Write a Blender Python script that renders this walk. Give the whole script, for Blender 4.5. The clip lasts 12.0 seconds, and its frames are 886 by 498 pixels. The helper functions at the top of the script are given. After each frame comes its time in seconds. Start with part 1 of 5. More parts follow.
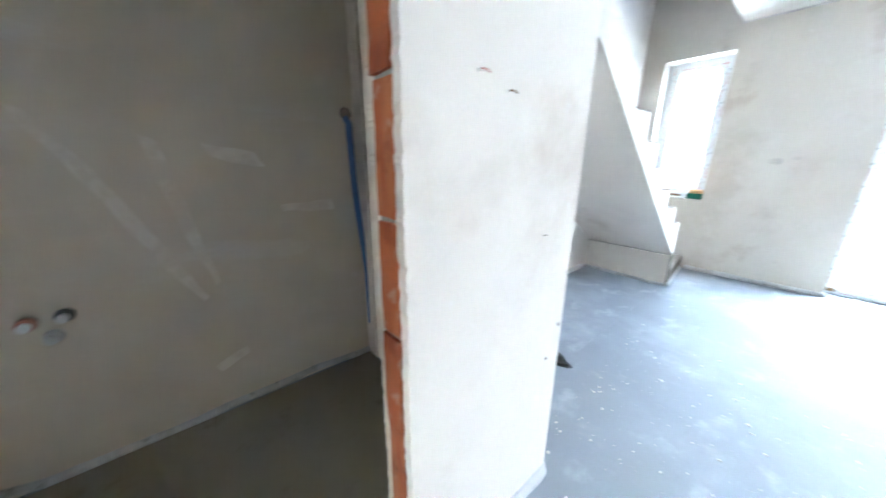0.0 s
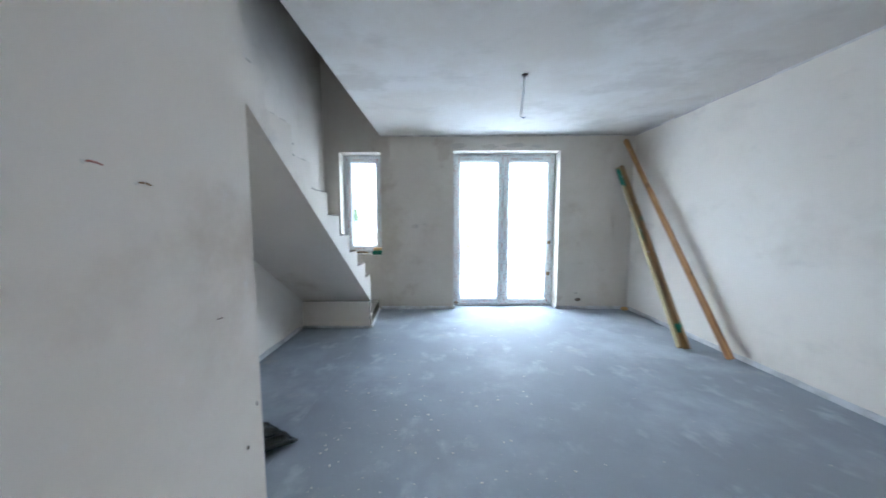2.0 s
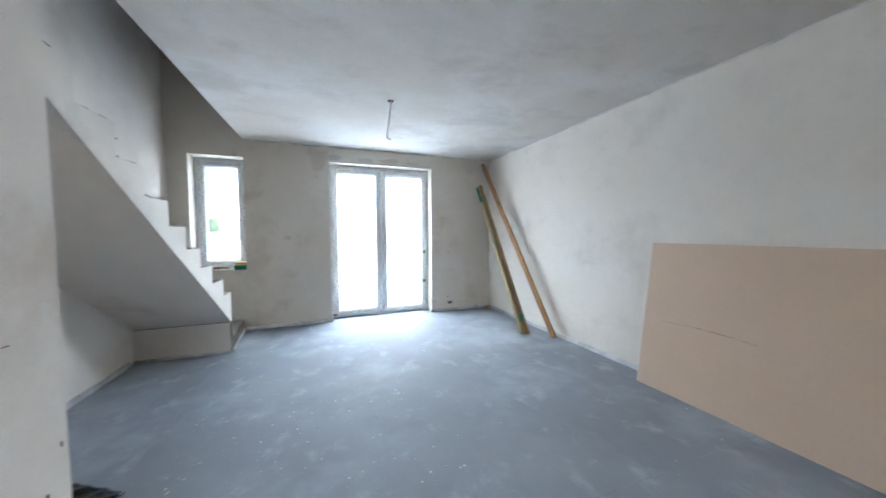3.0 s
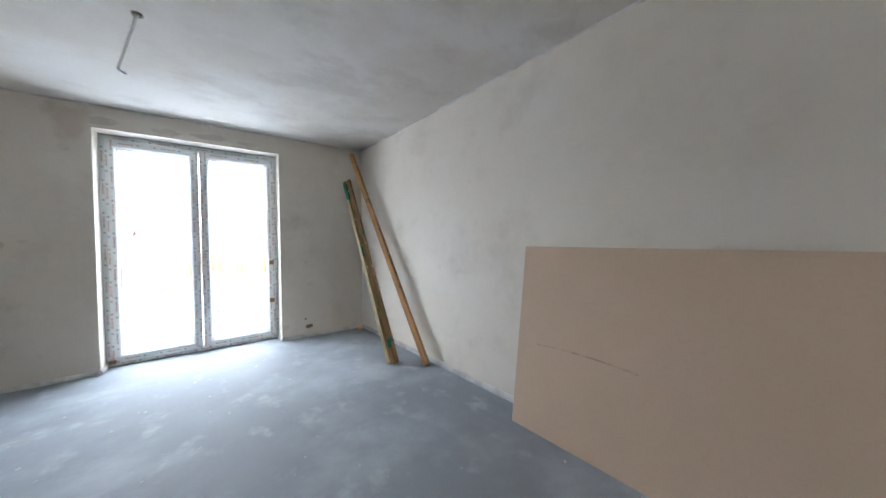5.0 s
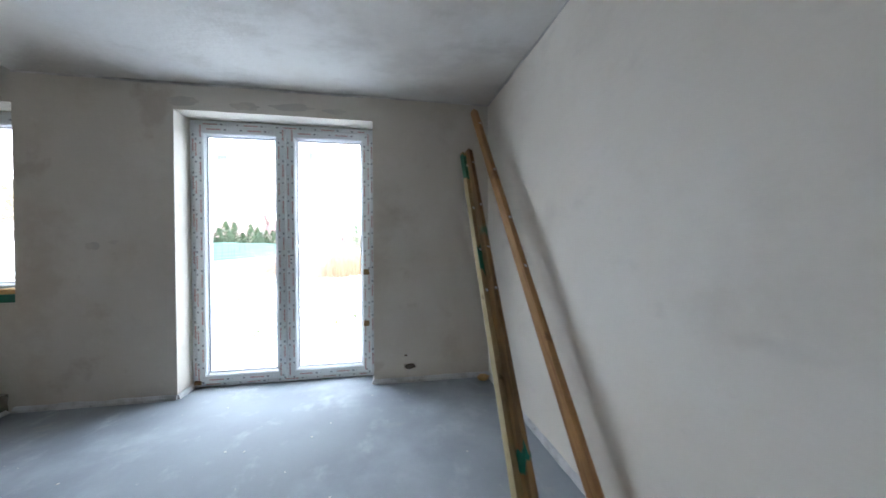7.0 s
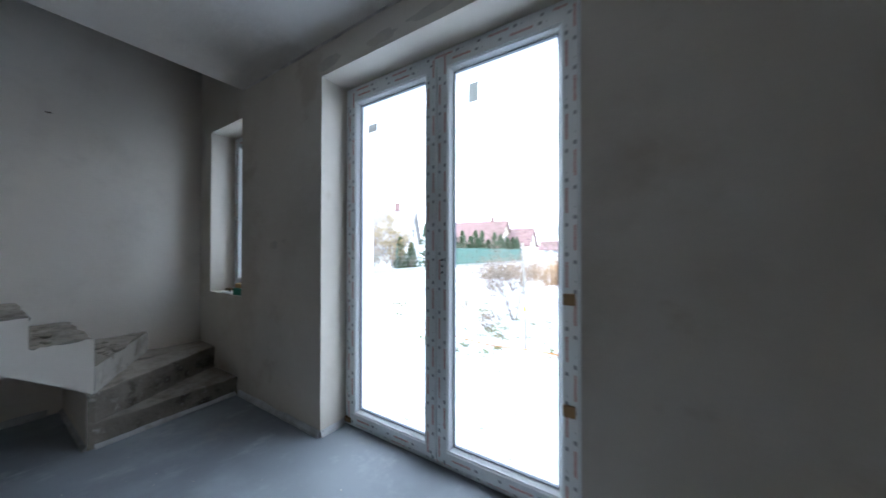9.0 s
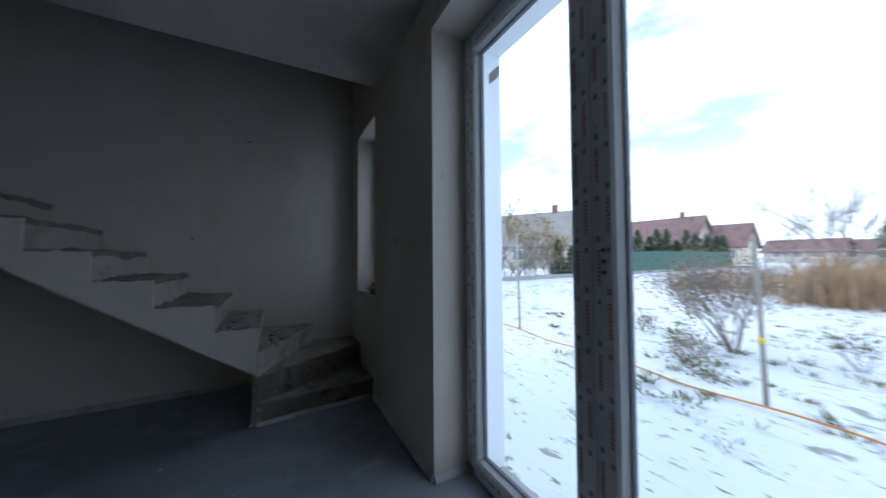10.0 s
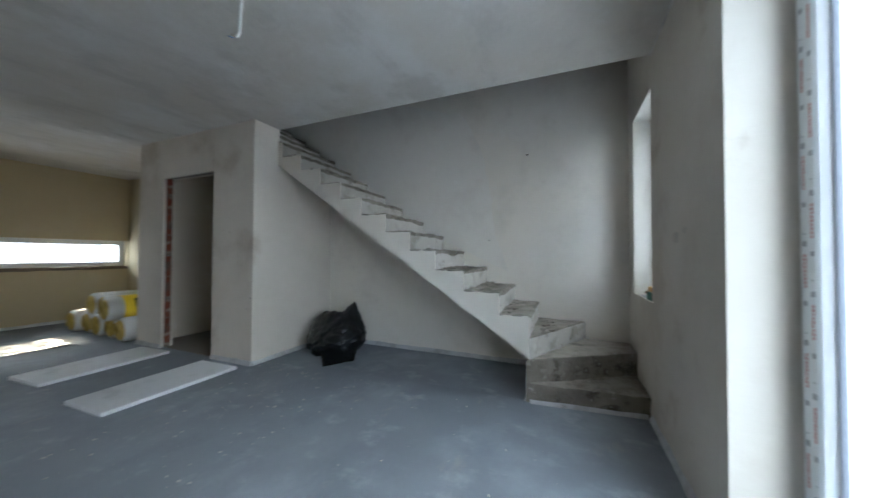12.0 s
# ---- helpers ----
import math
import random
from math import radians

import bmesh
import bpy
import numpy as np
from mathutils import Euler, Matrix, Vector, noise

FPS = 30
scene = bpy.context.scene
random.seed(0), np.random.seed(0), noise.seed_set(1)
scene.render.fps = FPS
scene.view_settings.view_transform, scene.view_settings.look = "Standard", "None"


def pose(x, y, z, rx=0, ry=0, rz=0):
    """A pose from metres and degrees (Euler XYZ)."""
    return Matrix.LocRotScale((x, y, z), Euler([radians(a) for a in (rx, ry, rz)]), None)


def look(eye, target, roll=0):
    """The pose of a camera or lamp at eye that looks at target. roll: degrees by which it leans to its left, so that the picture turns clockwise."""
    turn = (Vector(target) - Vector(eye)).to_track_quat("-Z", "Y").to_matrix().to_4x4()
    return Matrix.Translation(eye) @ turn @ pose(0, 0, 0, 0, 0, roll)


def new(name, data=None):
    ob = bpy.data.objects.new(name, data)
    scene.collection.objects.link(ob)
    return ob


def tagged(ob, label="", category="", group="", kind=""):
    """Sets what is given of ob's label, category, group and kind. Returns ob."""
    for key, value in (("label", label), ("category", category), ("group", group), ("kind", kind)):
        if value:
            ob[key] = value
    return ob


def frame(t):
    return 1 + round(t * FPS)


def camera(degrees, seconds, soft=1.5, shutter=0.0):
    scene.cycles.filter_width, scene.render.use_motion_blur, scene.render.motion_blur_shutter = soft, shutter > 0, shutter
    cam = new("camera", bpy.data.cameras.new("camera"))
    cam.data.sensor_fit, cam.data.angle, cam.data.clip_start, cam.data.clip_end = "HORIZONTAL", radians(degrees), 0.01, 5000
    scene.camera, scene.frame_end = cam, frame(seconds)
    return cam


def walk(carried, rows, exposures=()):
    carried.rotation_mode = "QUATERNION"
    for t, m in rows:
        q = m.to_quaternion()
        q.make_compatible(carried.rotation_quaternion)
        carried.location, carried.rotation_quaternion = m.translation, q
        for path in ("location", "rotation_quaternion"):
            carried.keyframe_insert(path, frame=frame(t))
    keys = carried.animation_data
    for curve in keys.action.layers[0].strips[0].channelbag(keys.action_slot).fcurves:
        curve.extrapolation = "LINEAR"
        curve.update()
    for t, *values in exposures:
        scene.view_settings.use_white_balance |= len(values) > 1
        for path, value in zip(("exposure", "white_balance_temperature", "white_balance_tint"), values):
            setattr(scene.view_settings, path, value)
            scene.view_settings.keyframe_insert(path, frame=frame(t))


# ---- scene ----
cam = camera(110.5, 12.0, shutter=0.45)
PATH = [
    (0, (-0.296, 0.988, 1.212), (-1.754, 2.238, 0.655), 0.4),
    (0.5, (-0.24, 1.054, 1.231), (-1.373, 2.639, 0.783), 0.4),
    (1, (-0.191, 1.092, 1.244), (-1.008, 2.89, 0.931), 0.2),
    (1.5, (-0.175, 1.029, 1.263), (-0.61, 2.969, 1.051), 0.0),
    (2, (-0.131, 0.93, 1.272), (-0.139, 2.923, 1.101), -0.1),
    (2.5, (-0.06, 0.825, 1.288), (0.283, 2.79, 1.143), -0.2),
    (3, (-0.021, 0.717, 1.277), (0.675, 2.589, 1.174), -0.2),
    (3.5, (0.062, 0.687, 1.289), (1.012, 2.445, 1.196), -0.2),
    (5.5, (1.1, 1.52, 1.225), (2.318, 3.105, 1.171), -0.4),
    (6, (1.315, 1.864, 1.224), (2.24, 3.637, 1.177), -0.2),
    (6.5, (1.527, 2.256, 1.214), (2.138, 4.16, 1.182), -0.3),
    (8.5, (1.799, 3.83, 1.216), (1.117, 5.711, 1.216), 0.1),
    (9, (1.709, 4.18, 1.174), (0.625, 5.86, 1.191), 0.1),
    (9.5, (1.547, 4.479, 1.174), (0.103, 5.863, 1.194), 0.2),
    (10, (1.389, 4.707, 1.109), (-0.369, 5.658, 1.166), -0.4),
    (10.5, (1.289, 4.837, 1.114), (-0.639, 5.366, 1.167), -0.1),
    (11, (1.245, 4.926, 1.119), (-0.753, 5.0, 1.172), -0.1),
    (11.5, (1.33, 4.917, 1.12), (-0.633, 4.537, 1.167), -0.0),
    (12, (1.42, 4.862, 1.123), (-0.436, 4.117, 1.161), 0.2),
]
EXPOSURES = [(0.0, 5.82, 5380, 7), (0.5, 5.05, 5350, 6), (1.5, 4.1, 5300, 8), (2.5, 4.2, 5530, 8), (3.5, 4.33, 5730, 10), (5.5, 3.68, 6030, 11),
             (6.5, 3.42, 5850, 9), (8.5, 2.62, 5670, 10), (9.0, 2.15, 5530, 9), (9.5, 1.42, 5350, 8), (10.0, 0.6, 5260, 8),
             (10.5, 0.5, 5310, 8), (11.0, 1.2, 5180, 8), (11.5, 1.9, 5260, 6), (12.0, 3.05, 5630, 5)]
walk(cam, [(t, look(e, g, r)) for t, e, g, r in PATH], EXPOSURES)

# ---- light ----
world = bpy.data.worlds.new("sky")
scene.world = world
world.use_nodes = True
wn, wl = world.node_tree.nodes, world.node_tree.links
wn.clear()
w_out = wn.new("ShaderNodeOutputWorld")
w_bg = wn.new("ShaderNodeBackground")
w_bg.inputs["Strength"].default_value = 0.13
w_sky = wn.new("ShaderNodeTexSky")
w_sky.sky_type = "NISHITA"
w_sky.sun_disc = False
w_sky.sun_elevation = radians(32)
w_sky.sun_rotation = radians(200)
w_sky.air_density = 1.0
w_sky.dust_density = 1.5
w_tc = wn.new("ShaderNodeTexCoord")
w_map = wn.new("ShaderNodeMapping")
w_map.inputs["Scale"].default_value = (1.3, 1.3, 3.6)
w_noise = wn.new("ShaderNodeTexNoise")
w_noise.inputs["Scale"].default_value = 1.7
w_noise.inputs["Detail"].default_value = 7
w_noise.inputs["Roughness"].default_value = 0.55
w_ramp = wn.new("ShaderNodeValToRGB")
w_ramp.color_ramp.elements[0].position = 0.40
w_ramp.color_ramp.elements[0].color = (0.36, 0.36, 0.36, 1)
w_ramp.color_ramp.elements[1].position = 0.54
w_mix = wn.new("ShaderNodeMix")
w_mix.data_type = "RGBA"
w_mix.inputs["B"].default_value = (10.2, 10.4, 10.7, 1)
wl.new(w_tc.outputs["Generated"], w_map.inputs["Vector"])
wl.new(w_map.outputs["Vector"], w_noise.inputs["Vector"])
wl.new(w_noise.outputs["Fac"], w_ramp.inputs["Fac"])
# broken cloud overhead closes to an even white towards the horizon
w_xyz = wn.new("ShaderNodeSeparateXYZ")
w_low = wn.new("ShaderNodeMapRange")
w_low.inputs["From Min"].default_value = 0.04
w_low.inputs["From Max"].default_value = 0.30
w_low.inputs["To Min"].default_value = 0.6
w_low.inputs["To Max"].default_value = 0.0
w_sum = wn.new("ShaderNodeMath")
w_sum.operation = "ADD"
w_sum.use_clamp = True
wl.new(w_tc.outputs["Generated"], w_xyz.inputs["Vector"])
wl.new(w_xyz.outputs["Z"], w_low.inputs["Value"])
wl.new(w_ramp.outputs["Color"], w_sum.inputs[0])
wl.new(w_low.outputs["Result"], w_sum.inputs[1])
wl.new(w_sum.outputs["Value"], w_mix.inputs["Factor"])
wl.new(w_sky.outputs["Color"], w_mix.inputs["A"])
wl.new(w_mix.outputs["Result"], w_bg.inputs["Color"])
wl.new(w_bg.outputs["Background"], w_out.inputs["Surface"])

sun = new("sun", bpy.data.lights.new("sun", "SUN"))
sun.data.energy = 0.6
sun.data.angle = radians(12)
sun.data.color = (1.0, 0.80, 0.52)
sun.matrix_world = look((-6, -16, 10.7), (0, 0, 0))


# ---- materials ----
def material(name, base, rough=0.8, metal=0.0, tints=(), bump=(), spec=0.4, obj_random=0.0, lit_dust=None, **extra):
    """tints: (scale, detail, low, high, colour, strength[, stretch]) layers of noise; bump: (scale, strength, distance[, stretch])."""
    m = bpy.data.materials.new(name)
    m.use_nodes = True
    n, l = m.node_tree.nodes, m.node_tree.links
    b = n["Principled BSDF"]
    b.inputs["Base Color"].default_value = (*base, 1)
    b.inputs["Roughness"].default_value = rough
    b.inputs["Metallic"].default_value = metal
    b.inputs["Specular IOR Level"].default_value = spec
    for k, v in extra.items():
        b.inputs[k.replace("_", " ")].default_value = v
    tc = n.new("ShaderNodeTexCoord")

    def noise_tex(scale, detail, stretch):
        mp = n.new("ShaderNodeMapping")
        mp.inputs["Scale"].default_value = stretch
        t = n.new("ShaderNodeTexNoise")
        t.inputs["Scale"].default_value = scale
        t.inputs["Detail"].default_value = detail
        t.inputs["Roughness"].default_value = 0.6
        l.new(tc.outputs["Object"], mp.inputs["Vector"])
        l.new(mp.outputs["Vector"], t.inputs["Vector"])
        return t.outputs["Fac"]

    col = None
    for layer in tints:
        scale, detail, low, high, colour, strength = layer[:6]
        stretch = layer[6] if len(layer) > 6 else (1, 1, 1)
        fac = noise_tex(scale, detail, stretch)
        mr = n.new("ShaderNodeMapRange")
        mr.interpolation_type = "SMOOTHSTEP"
        mr.inputs["From Min"].default_value = low
        mr.inputs["From Max"].default_value = high
        mr.inputs["To Max"].default_value = strength
        l.new(fac, mr.inputs["Value"])
        mx = n.new("ShaderNodeMix")
        mx.data_type = "RGBA"
        mx.inputs["A"].default_value = (*base, 1)
        mx.inputs["B"].default_value = (*colour, 1)
        if col is not None:
            l.new(col, mx.inputs["A"])
        l.new(mr.outputs["Result"], mx.inputs["Factor"])
        col = mx.outputs["Result"]
    if lit_dust:
        # pale dust and the light on the treads, both coloured onto upward faces
        geo = n.new("ShaderNodeNewGeometry")
        xyz = n.new("ShaderNodeSeparateXYZ")
        l.new(geo.outputs["Normal"], xyz.inputs["Vector"])
        up = n.new("ShaderNodeMapRange")
        up.inputs["From Min"].default_value = 0.5
        up.inputs["From Max"].default_value = 0.95
        l.new(xyz.outputs["Z"], up.inputs["Value"])
        grain = n.new("ShaderNodeMapRange")
        grain.inputs["From Min"].default_value = 0.34
        grain.inputs["From Max"].default_value = 0.56
        grain.inputs["To Max"].default_value = 0.9
        l.new(noise_tex(7, 7, (1, 1, 1)), grain.inputs["Value"])
        both = n.new("ShaderNodeMath")
        both.operation = "MULTIPLY"
        l.new(up.outputs["Result"], both.inputs[0])
        l.new(grain.outputs["Result"], both.inputs[1])
        mx = n.new("ShaderNodeMix")
        mx.data_type = "RGBA"
        mx.inputs["B"].default_value = (*lit_dust, 1)
        l.new(col, mx.inputs["A"])
        l.new(both.outputs["Value"], mx.inputs["Factor"])
        col = mx.outputs["Result"]
    if obj_random:
        oi = n.new("ShaderNodeObjectInfo")
        mr = n.new("ShaderNodeMapRange")
        mr.inputs["To Min"].default_value = 1 - obj_random
        mr.inputs["To Max"].default_value = 1 + obj_random
        l.new(oi.outputs["Random"], mr.inputs["Value"])
        hs = n.new("ShaderNodeHueSaturation")
        hs.inputs["Color"].default_value = (*base, 1)
        if col is not None:
            l.new(col, hs.inputs["Color"])
        l.new(mr.outputs["Result"], hs.inputs["Value"])
        col = hs.outputs["Color"]
    if col is not None:
        l.new(col, b.inputs["Base Color"])
    prev = None
    for layer in bump:
        scale, strength, dist = layer[:3]
        stretch = layer[3] if len(layer) > 3 else (1, 1, 1)
        bp = n.new("ShaderNodeBump")
        bp.inputs["Strength"].default_value = strength
        bp.inputs["Distance"].default_value = dist
        l.new(noise_tex(scale, 5, stretch), bp.inputs["Height"])
        if prev is not None:
            l.new(prev, bp.inputs["Normal"])
        prev = bp.outputs["Normal"]
    if prev is not None:
        l.new(prev, b.inputs["Normal"])
    return m


PLASTER = material("gypsum_plaster", (0.75, 0.695, 0.615), 0.9, spec=0.25, tints=[
    (0.9, 4, 0.42, 0.7, (0.775, 0.735, 0.675), 0.8), (1.7, 5, 0.5, 0.75, (0.60, 0.55, 0.48), 0.6),
    (9, 6, 0.55, 0.8, (0.72, 0.69, 0.64), 0.4), (1.3, 6, 0.55, 0.78, (0.54, 0.475, 0.40), 0.3),
    (3.1, 7, 0.58, 0.80, (0.50, 0.46, 0.41), 0.4, (1, 1, 1.5))],
    bump=[(2.2, 0.25, 0.03), (45, 0.12, 0.003), (7, 0.2, 0.006, (1, 1, 4))])
# tan base, darker than PLASTER, with random brown mottling
PLASTER_TAN = material("mottled_tan_plaster", (0.61, 0.56, 0.485), 0.9, spec=0.25, tints=[
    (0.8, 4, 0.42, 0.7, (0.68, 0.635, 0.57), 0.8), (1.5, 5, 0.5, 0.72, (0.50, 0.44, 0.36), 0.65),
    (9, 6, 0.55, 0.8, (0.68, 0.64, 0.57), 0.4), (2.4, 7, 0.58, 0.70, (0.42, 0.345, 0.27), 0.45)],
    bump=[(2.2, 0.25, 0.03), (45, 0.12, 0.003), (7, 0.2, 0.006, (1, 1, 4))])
# kitchen plaster; the warm sunlight's yellow is put into its base colour
PLASTER_KITCHEN = material("sun_yellow_plaster", (0.52, 0.435, 0.28), 0.9, spec=0.25, tints=[
    (0.9, 4, 0.42, 0.7, (0.57, 0.49, 0.34), 0.8), (1.7, 5, 0.5, 0.75, (0.52, 0.43, 0.27), 0.6)],
    bump=[(2.2, 0.25, 0.03), (45, 0.12, 0.003)])
# grey that draws the shade and rough joint of the ceiling corner
SHADE_JOINT_GREY = material("corner_shade_grey", (0.46, 0.43, 0.42), 0.95, tints=[(5, 6, 0.38, 0.60, (0.66, 0.63, 0.60), 1.0)], bump=[(40, 0.4, 0.004)])
PLASTER_PATCH = material("older_plaster", (0.74, 0.70, 0.64), 0.92, spec=0.2, tints=[
    (3, 6, 0.5, 0.7, (0.66, 0.61, 0.55), 0.6), (12, 5, 0.58, 0.72, (0.78, 0.75, 0.71), 0.5)], bump=[(9, 0.3, 0.006), (40, 0.2, 0.003)])
# brown-grey plaster with paler random smears
PLASTER_BATH = material("brown_grey_plaster", (0.64, 0.575, 0.475), 0.9, spec=0.25, tints=[
    (1.3, 5, 0.45, 0.7, (0.70, 0.64, 0.55), 0.7), (2.6, 7, 0.58, 0.68, (0.70, 0.66, 0.60), 0.55, (1, 0.5, 1.8)),
    (0.8, 3, 0.5, 0.8, (0.54, 0.475, 0.39), 0.6)],
    bump=[(2.2, 0.25, 0.03), (40, 0.12, 0.003)])
PLASTER_WHITE = material("smooth_white_plaster", (0.74, 0.68, 0.60), 0.85, spec=0.3, tints=[
    (1.2, 5, 0.4, 0.75, (0.66, 0.605, 0.53), 0.7), (0.9, 6, 0.53, 0.68, (0.48, 0.40, 0.31), 0.65), (14, 6, 0.6, 0.8, (0.74, 0.73, 0.71), 0.5),
    (2.5, 7, 0.66, 0.74, (0.55, 0.51, 0.46), 0.4)],
    bump=[(2.5, 0.2, 0.02), (60, 0.08, 0.002)])
CEILING = material("ceiling_plaster", (0.56, 0.52, 0.465), 0.85, spec=0.3, tints=[
    (0.9, 5, 0.42, 0.62, (0.63, 0.61, 0.58), 0.8), (1.9, 6, 0.48, 0.68, (0.45, 0.42, 0.38), 0.6, (1, 1.5, 1)),
    (8, 5, 0.6, 0.75, (0.62, 0.605, 0.58), 0.4)],
    bump=[(3, 0.3, 0.03), (10, 0.25, 0.008, (1, 2, 1)), (50, 0.1, 0.002)])
SCREED = material("cement_screed", (0.265, 0.288, 0.312), 0.78, spec=0.3, tints=[
    (0.55, 3, 0.38, 0.72, (0.34, 0.37, 0.40), 0.9), (0.8, 7, 0.47, 0.70, (0.44, 0.475, 0.515), 0.75),
    (2.1, 6, 0.48, 0.78, (0.235, 0.26, 0.29), 0.7), (4.0, 7, 0.54, 0.74, (0.50, 0.52, 0.545), 0.5, (1.2, 0.9, 1)),
    (2.6, 6, 0.60, 0.74, (0.46, 0.435, 0.39), 0.45, (0.8, 1.4, 1)), (34, 6, 0.67, 0.74, (0.55, 0.55, 0.54), 0.45)],
    bump=[(1.8, 0.15, 0.02), (30, 0.15, 0.004), (120, 0.12, 0.0015)])
SCREED_JOINT = material("screed_joint", (0.27, 0.285, 0.31), 0.9, tints=[(6, 5, 0.40, 0.62, (0.38, 0.40, 0.43), 0.9)])
# screed with the bathroom's dim, brownish light put into its colour
SCREED_BATH = material("dim_brown_screed", (0.30, 0.27, 0.225), 0.85, spec=0.3, tints=[
    (1.6, 6, 0.42, 0.7, (0.31, 0.285, 0.24), 0.8), (7, 6, 0.55, 0.75, (0.20, 0.18, 0.15), 0.6)], bump=[(30, 0.15, 0.004), (120, 0.12, 0.0015)])
# mortar-smeared clay; the south jamb's dimness is put into its base colour
BRICK_DIM_DIRTY = material("dim_smeared_clay", (0.17, 0.052, 0.03), 0.9, spec=0.2, obj_random=0.2, tints=[
    (9, 6, 0.45, 0.6, (0.16, 0.10, 0.075), 0.8), (14, 7, 0.54, 0.64, (0.34, 0.28, 0.23), 0.6), (5, 5, 0.55, 0.65, (0.10, 0.075, 0.06), 0.8)],
    bump=[(30, 0.6, 0.006), (9, 0.5, 0.012)])
BATH_PALE = material("pale_filler_smear", (0.75, 0.70, 0.62), 0.9, spec=0.2, tints=[(11, 7, 0.40, 0.60, (0.67, 0.61, 0.52), 0.95)])
CONCRETE = material("rough_concrete", (0.22, 0.195, 0.16), 0.92, spec=0.2, lit_dust=(0.40, 0.36, 0.305), tints=[
    (3, 6, 0.4, 0.65, (0.33, 0.30, 0.25), 0.8), (8, 7, 0.50, 0.64, (0.085, 0.068, 0.055), 0.85),
    (16, 6, 0.58, 0.70, (0.50, 0.47, 0.42), 0.7), (5, 6, 0.60, 0.70, (0.40, 0.375, 0.33), 0.6)],
    bump=[(6, 0.6, 0.03), (28, 0.6, 0.012), (90, 0.4, 0.003)])
RISER_PLASTER = material("riser_plaster", (0.50, 0.47, 0.42), 0.9, spec=0.25, tints=[
    (5, 6, 0.48, 0.66, (0.32, 0.285, 0.235), 0.75), (16, 6, 0.56, 0.70, (0.62, 0.59, 0.54), 0.6), (9, 7, 0.60, 0.70, (0.20, 0.17, 0.14), 0.6)],
    bump=[(12, 0.5, 0.01), (50, 0.3, 0.003)])
BRICK = material("fired_clay", (0.38, 0.11, 0.042), 0.85, spec=0.3, obj_random=0.12, tints=[
    (6, 5, 0.45, 0.7, (0.30, 0.075, 0.03), 0.8), (5, 6, 0.5, 0.66, (0.46, 0.17, 0.07), 0.7, (2, 2, 0.4)), (20, 7, 0.58, 0.68, (0.50, 0.36, 0.27), 0.55), (7, 7, 0.55, 0.68, (0.20, 0.06, 0.03), 0.6)],
    bump=[(60, 0.3, 0.003), (14, 0.3, 0.006, (1, 1, 0.2))])
MORTAR = material("mortar", (0.30, 0.275, 0.245), 0.95, spec=0.2, tints=[(20, 5, 0.4, 0.7, (0.30, 0.28, 0.25), 0.7)],
                  bump=[(40, 0.6, 0.006)])
MORTAR_SMEAR = material("mortar_smear", (0.52, 0.485, 0.435), 0.95, spec=0.2, tints=[(14, 7, 0.42, 0.60, (0.58, 0.53, 0.46), 0.95)], bump=[(40, 0.4, 0.004)])
EDGE_STRIP = material("edge_foam", (0.56, 0.56, 0.56), 0.8, tints=[
    (5, 6, 0.45, 0.62, (0.40, 0.39, 0.37), 0.8), (25, 5, 0.6, 0.7, (0.22, 0.21, 0.2), 0.6)], bump=[(30, 0.5, 0.006)])
PVC = material("white_pvc", (0.76, 0.77, 0.79), 0.32, spec=0.5, tints=[(6, 5, 0.55, 0.75, (0.66, 0.66, 0.66), 0.5)])
TAPE = material("protective_film", (0.72, 0.74, 0.75), 0.38, spec=0.5, tints=[
    (4, 5, 0.5, 0.7, (0.78, 0.80, 0.81), 0.6)], bump=[(14, 0.15, 0.002)])
GASKET = material("grey_gasket", (0.10, 0.11, 0.13), 0.6)
RED_INK = material("red_print", (0.52, 0.28, 0.26), 0.5)
GREY_INK = material("grey_print", (0.30, 0.31, 0.33), 0.5)
BROWN = material("brown_packing", (0.24, 0.15, 0.07), 0.7, tints=[(20, 4, 0.5, 0.7, (0.15, 0.09, 0.04), 0.7)])
RENDER_OUT = material("white_render", (0.80, 0.82, 0.85), 0.9, bump=[(120, 0.3, 0.002)])
PINE = material("raw_pine", (0.52, 0.43, 0.25), 0.75, obj_random=0.1, tints=[
    (5, 6, 0.45, 0.65, (0.50, 0.40, 0.21), 0.7, (12, 12, 0.6)), (2.2, 4, 0.58, 0.72, (0.42, 0.42, 0.22), 0.6, (1, 1, 0.8)),
    (40, 4, 0.66, 0.7, (0.2, 0.11, 0.05), 0.6, (1, 1, 0.3))], bump=[(10, 0.2, 0.003, (10, 10, 0.5))])
PINE_ORANGE = material("aged_pine", (0.40, 0.22, 0.085), 0.7, tints=[
    (5, 6, 0.45, 0.65, (0.26, 0.125, 0.05), 0.8, (12, 12, 0.6)), (3, 5, 0.55, 0.68, (0.50, 0.33, 0.16), 0.7, (1, 1, 0.6)), (4, 6, 0.56, 0.66, (0.16, 0.085, 0.04), 0.7)],
    bump=[(10, 0.2, 0.003, (10, 10, 0.5))])
WOOD_DARK = material("weathered_board", (0.20, 0.125, 0.06), 0.8, tints=[
    (4, 6, 0.42, 0.62, (0.38, 0.22, 0.09), 0.7, (8, 8, 0.6)), (2.4, 4, 0.56, 0.66, (0.05, 0.20, 0.12), 0.8, (1, 1, 0.9)),
    (7, 5, 0.62, 0.7, (0.10, 0.06, 0.03), 0.7)], bump=[(10, 0.2, 0.003, (10, 10, 0.5))])
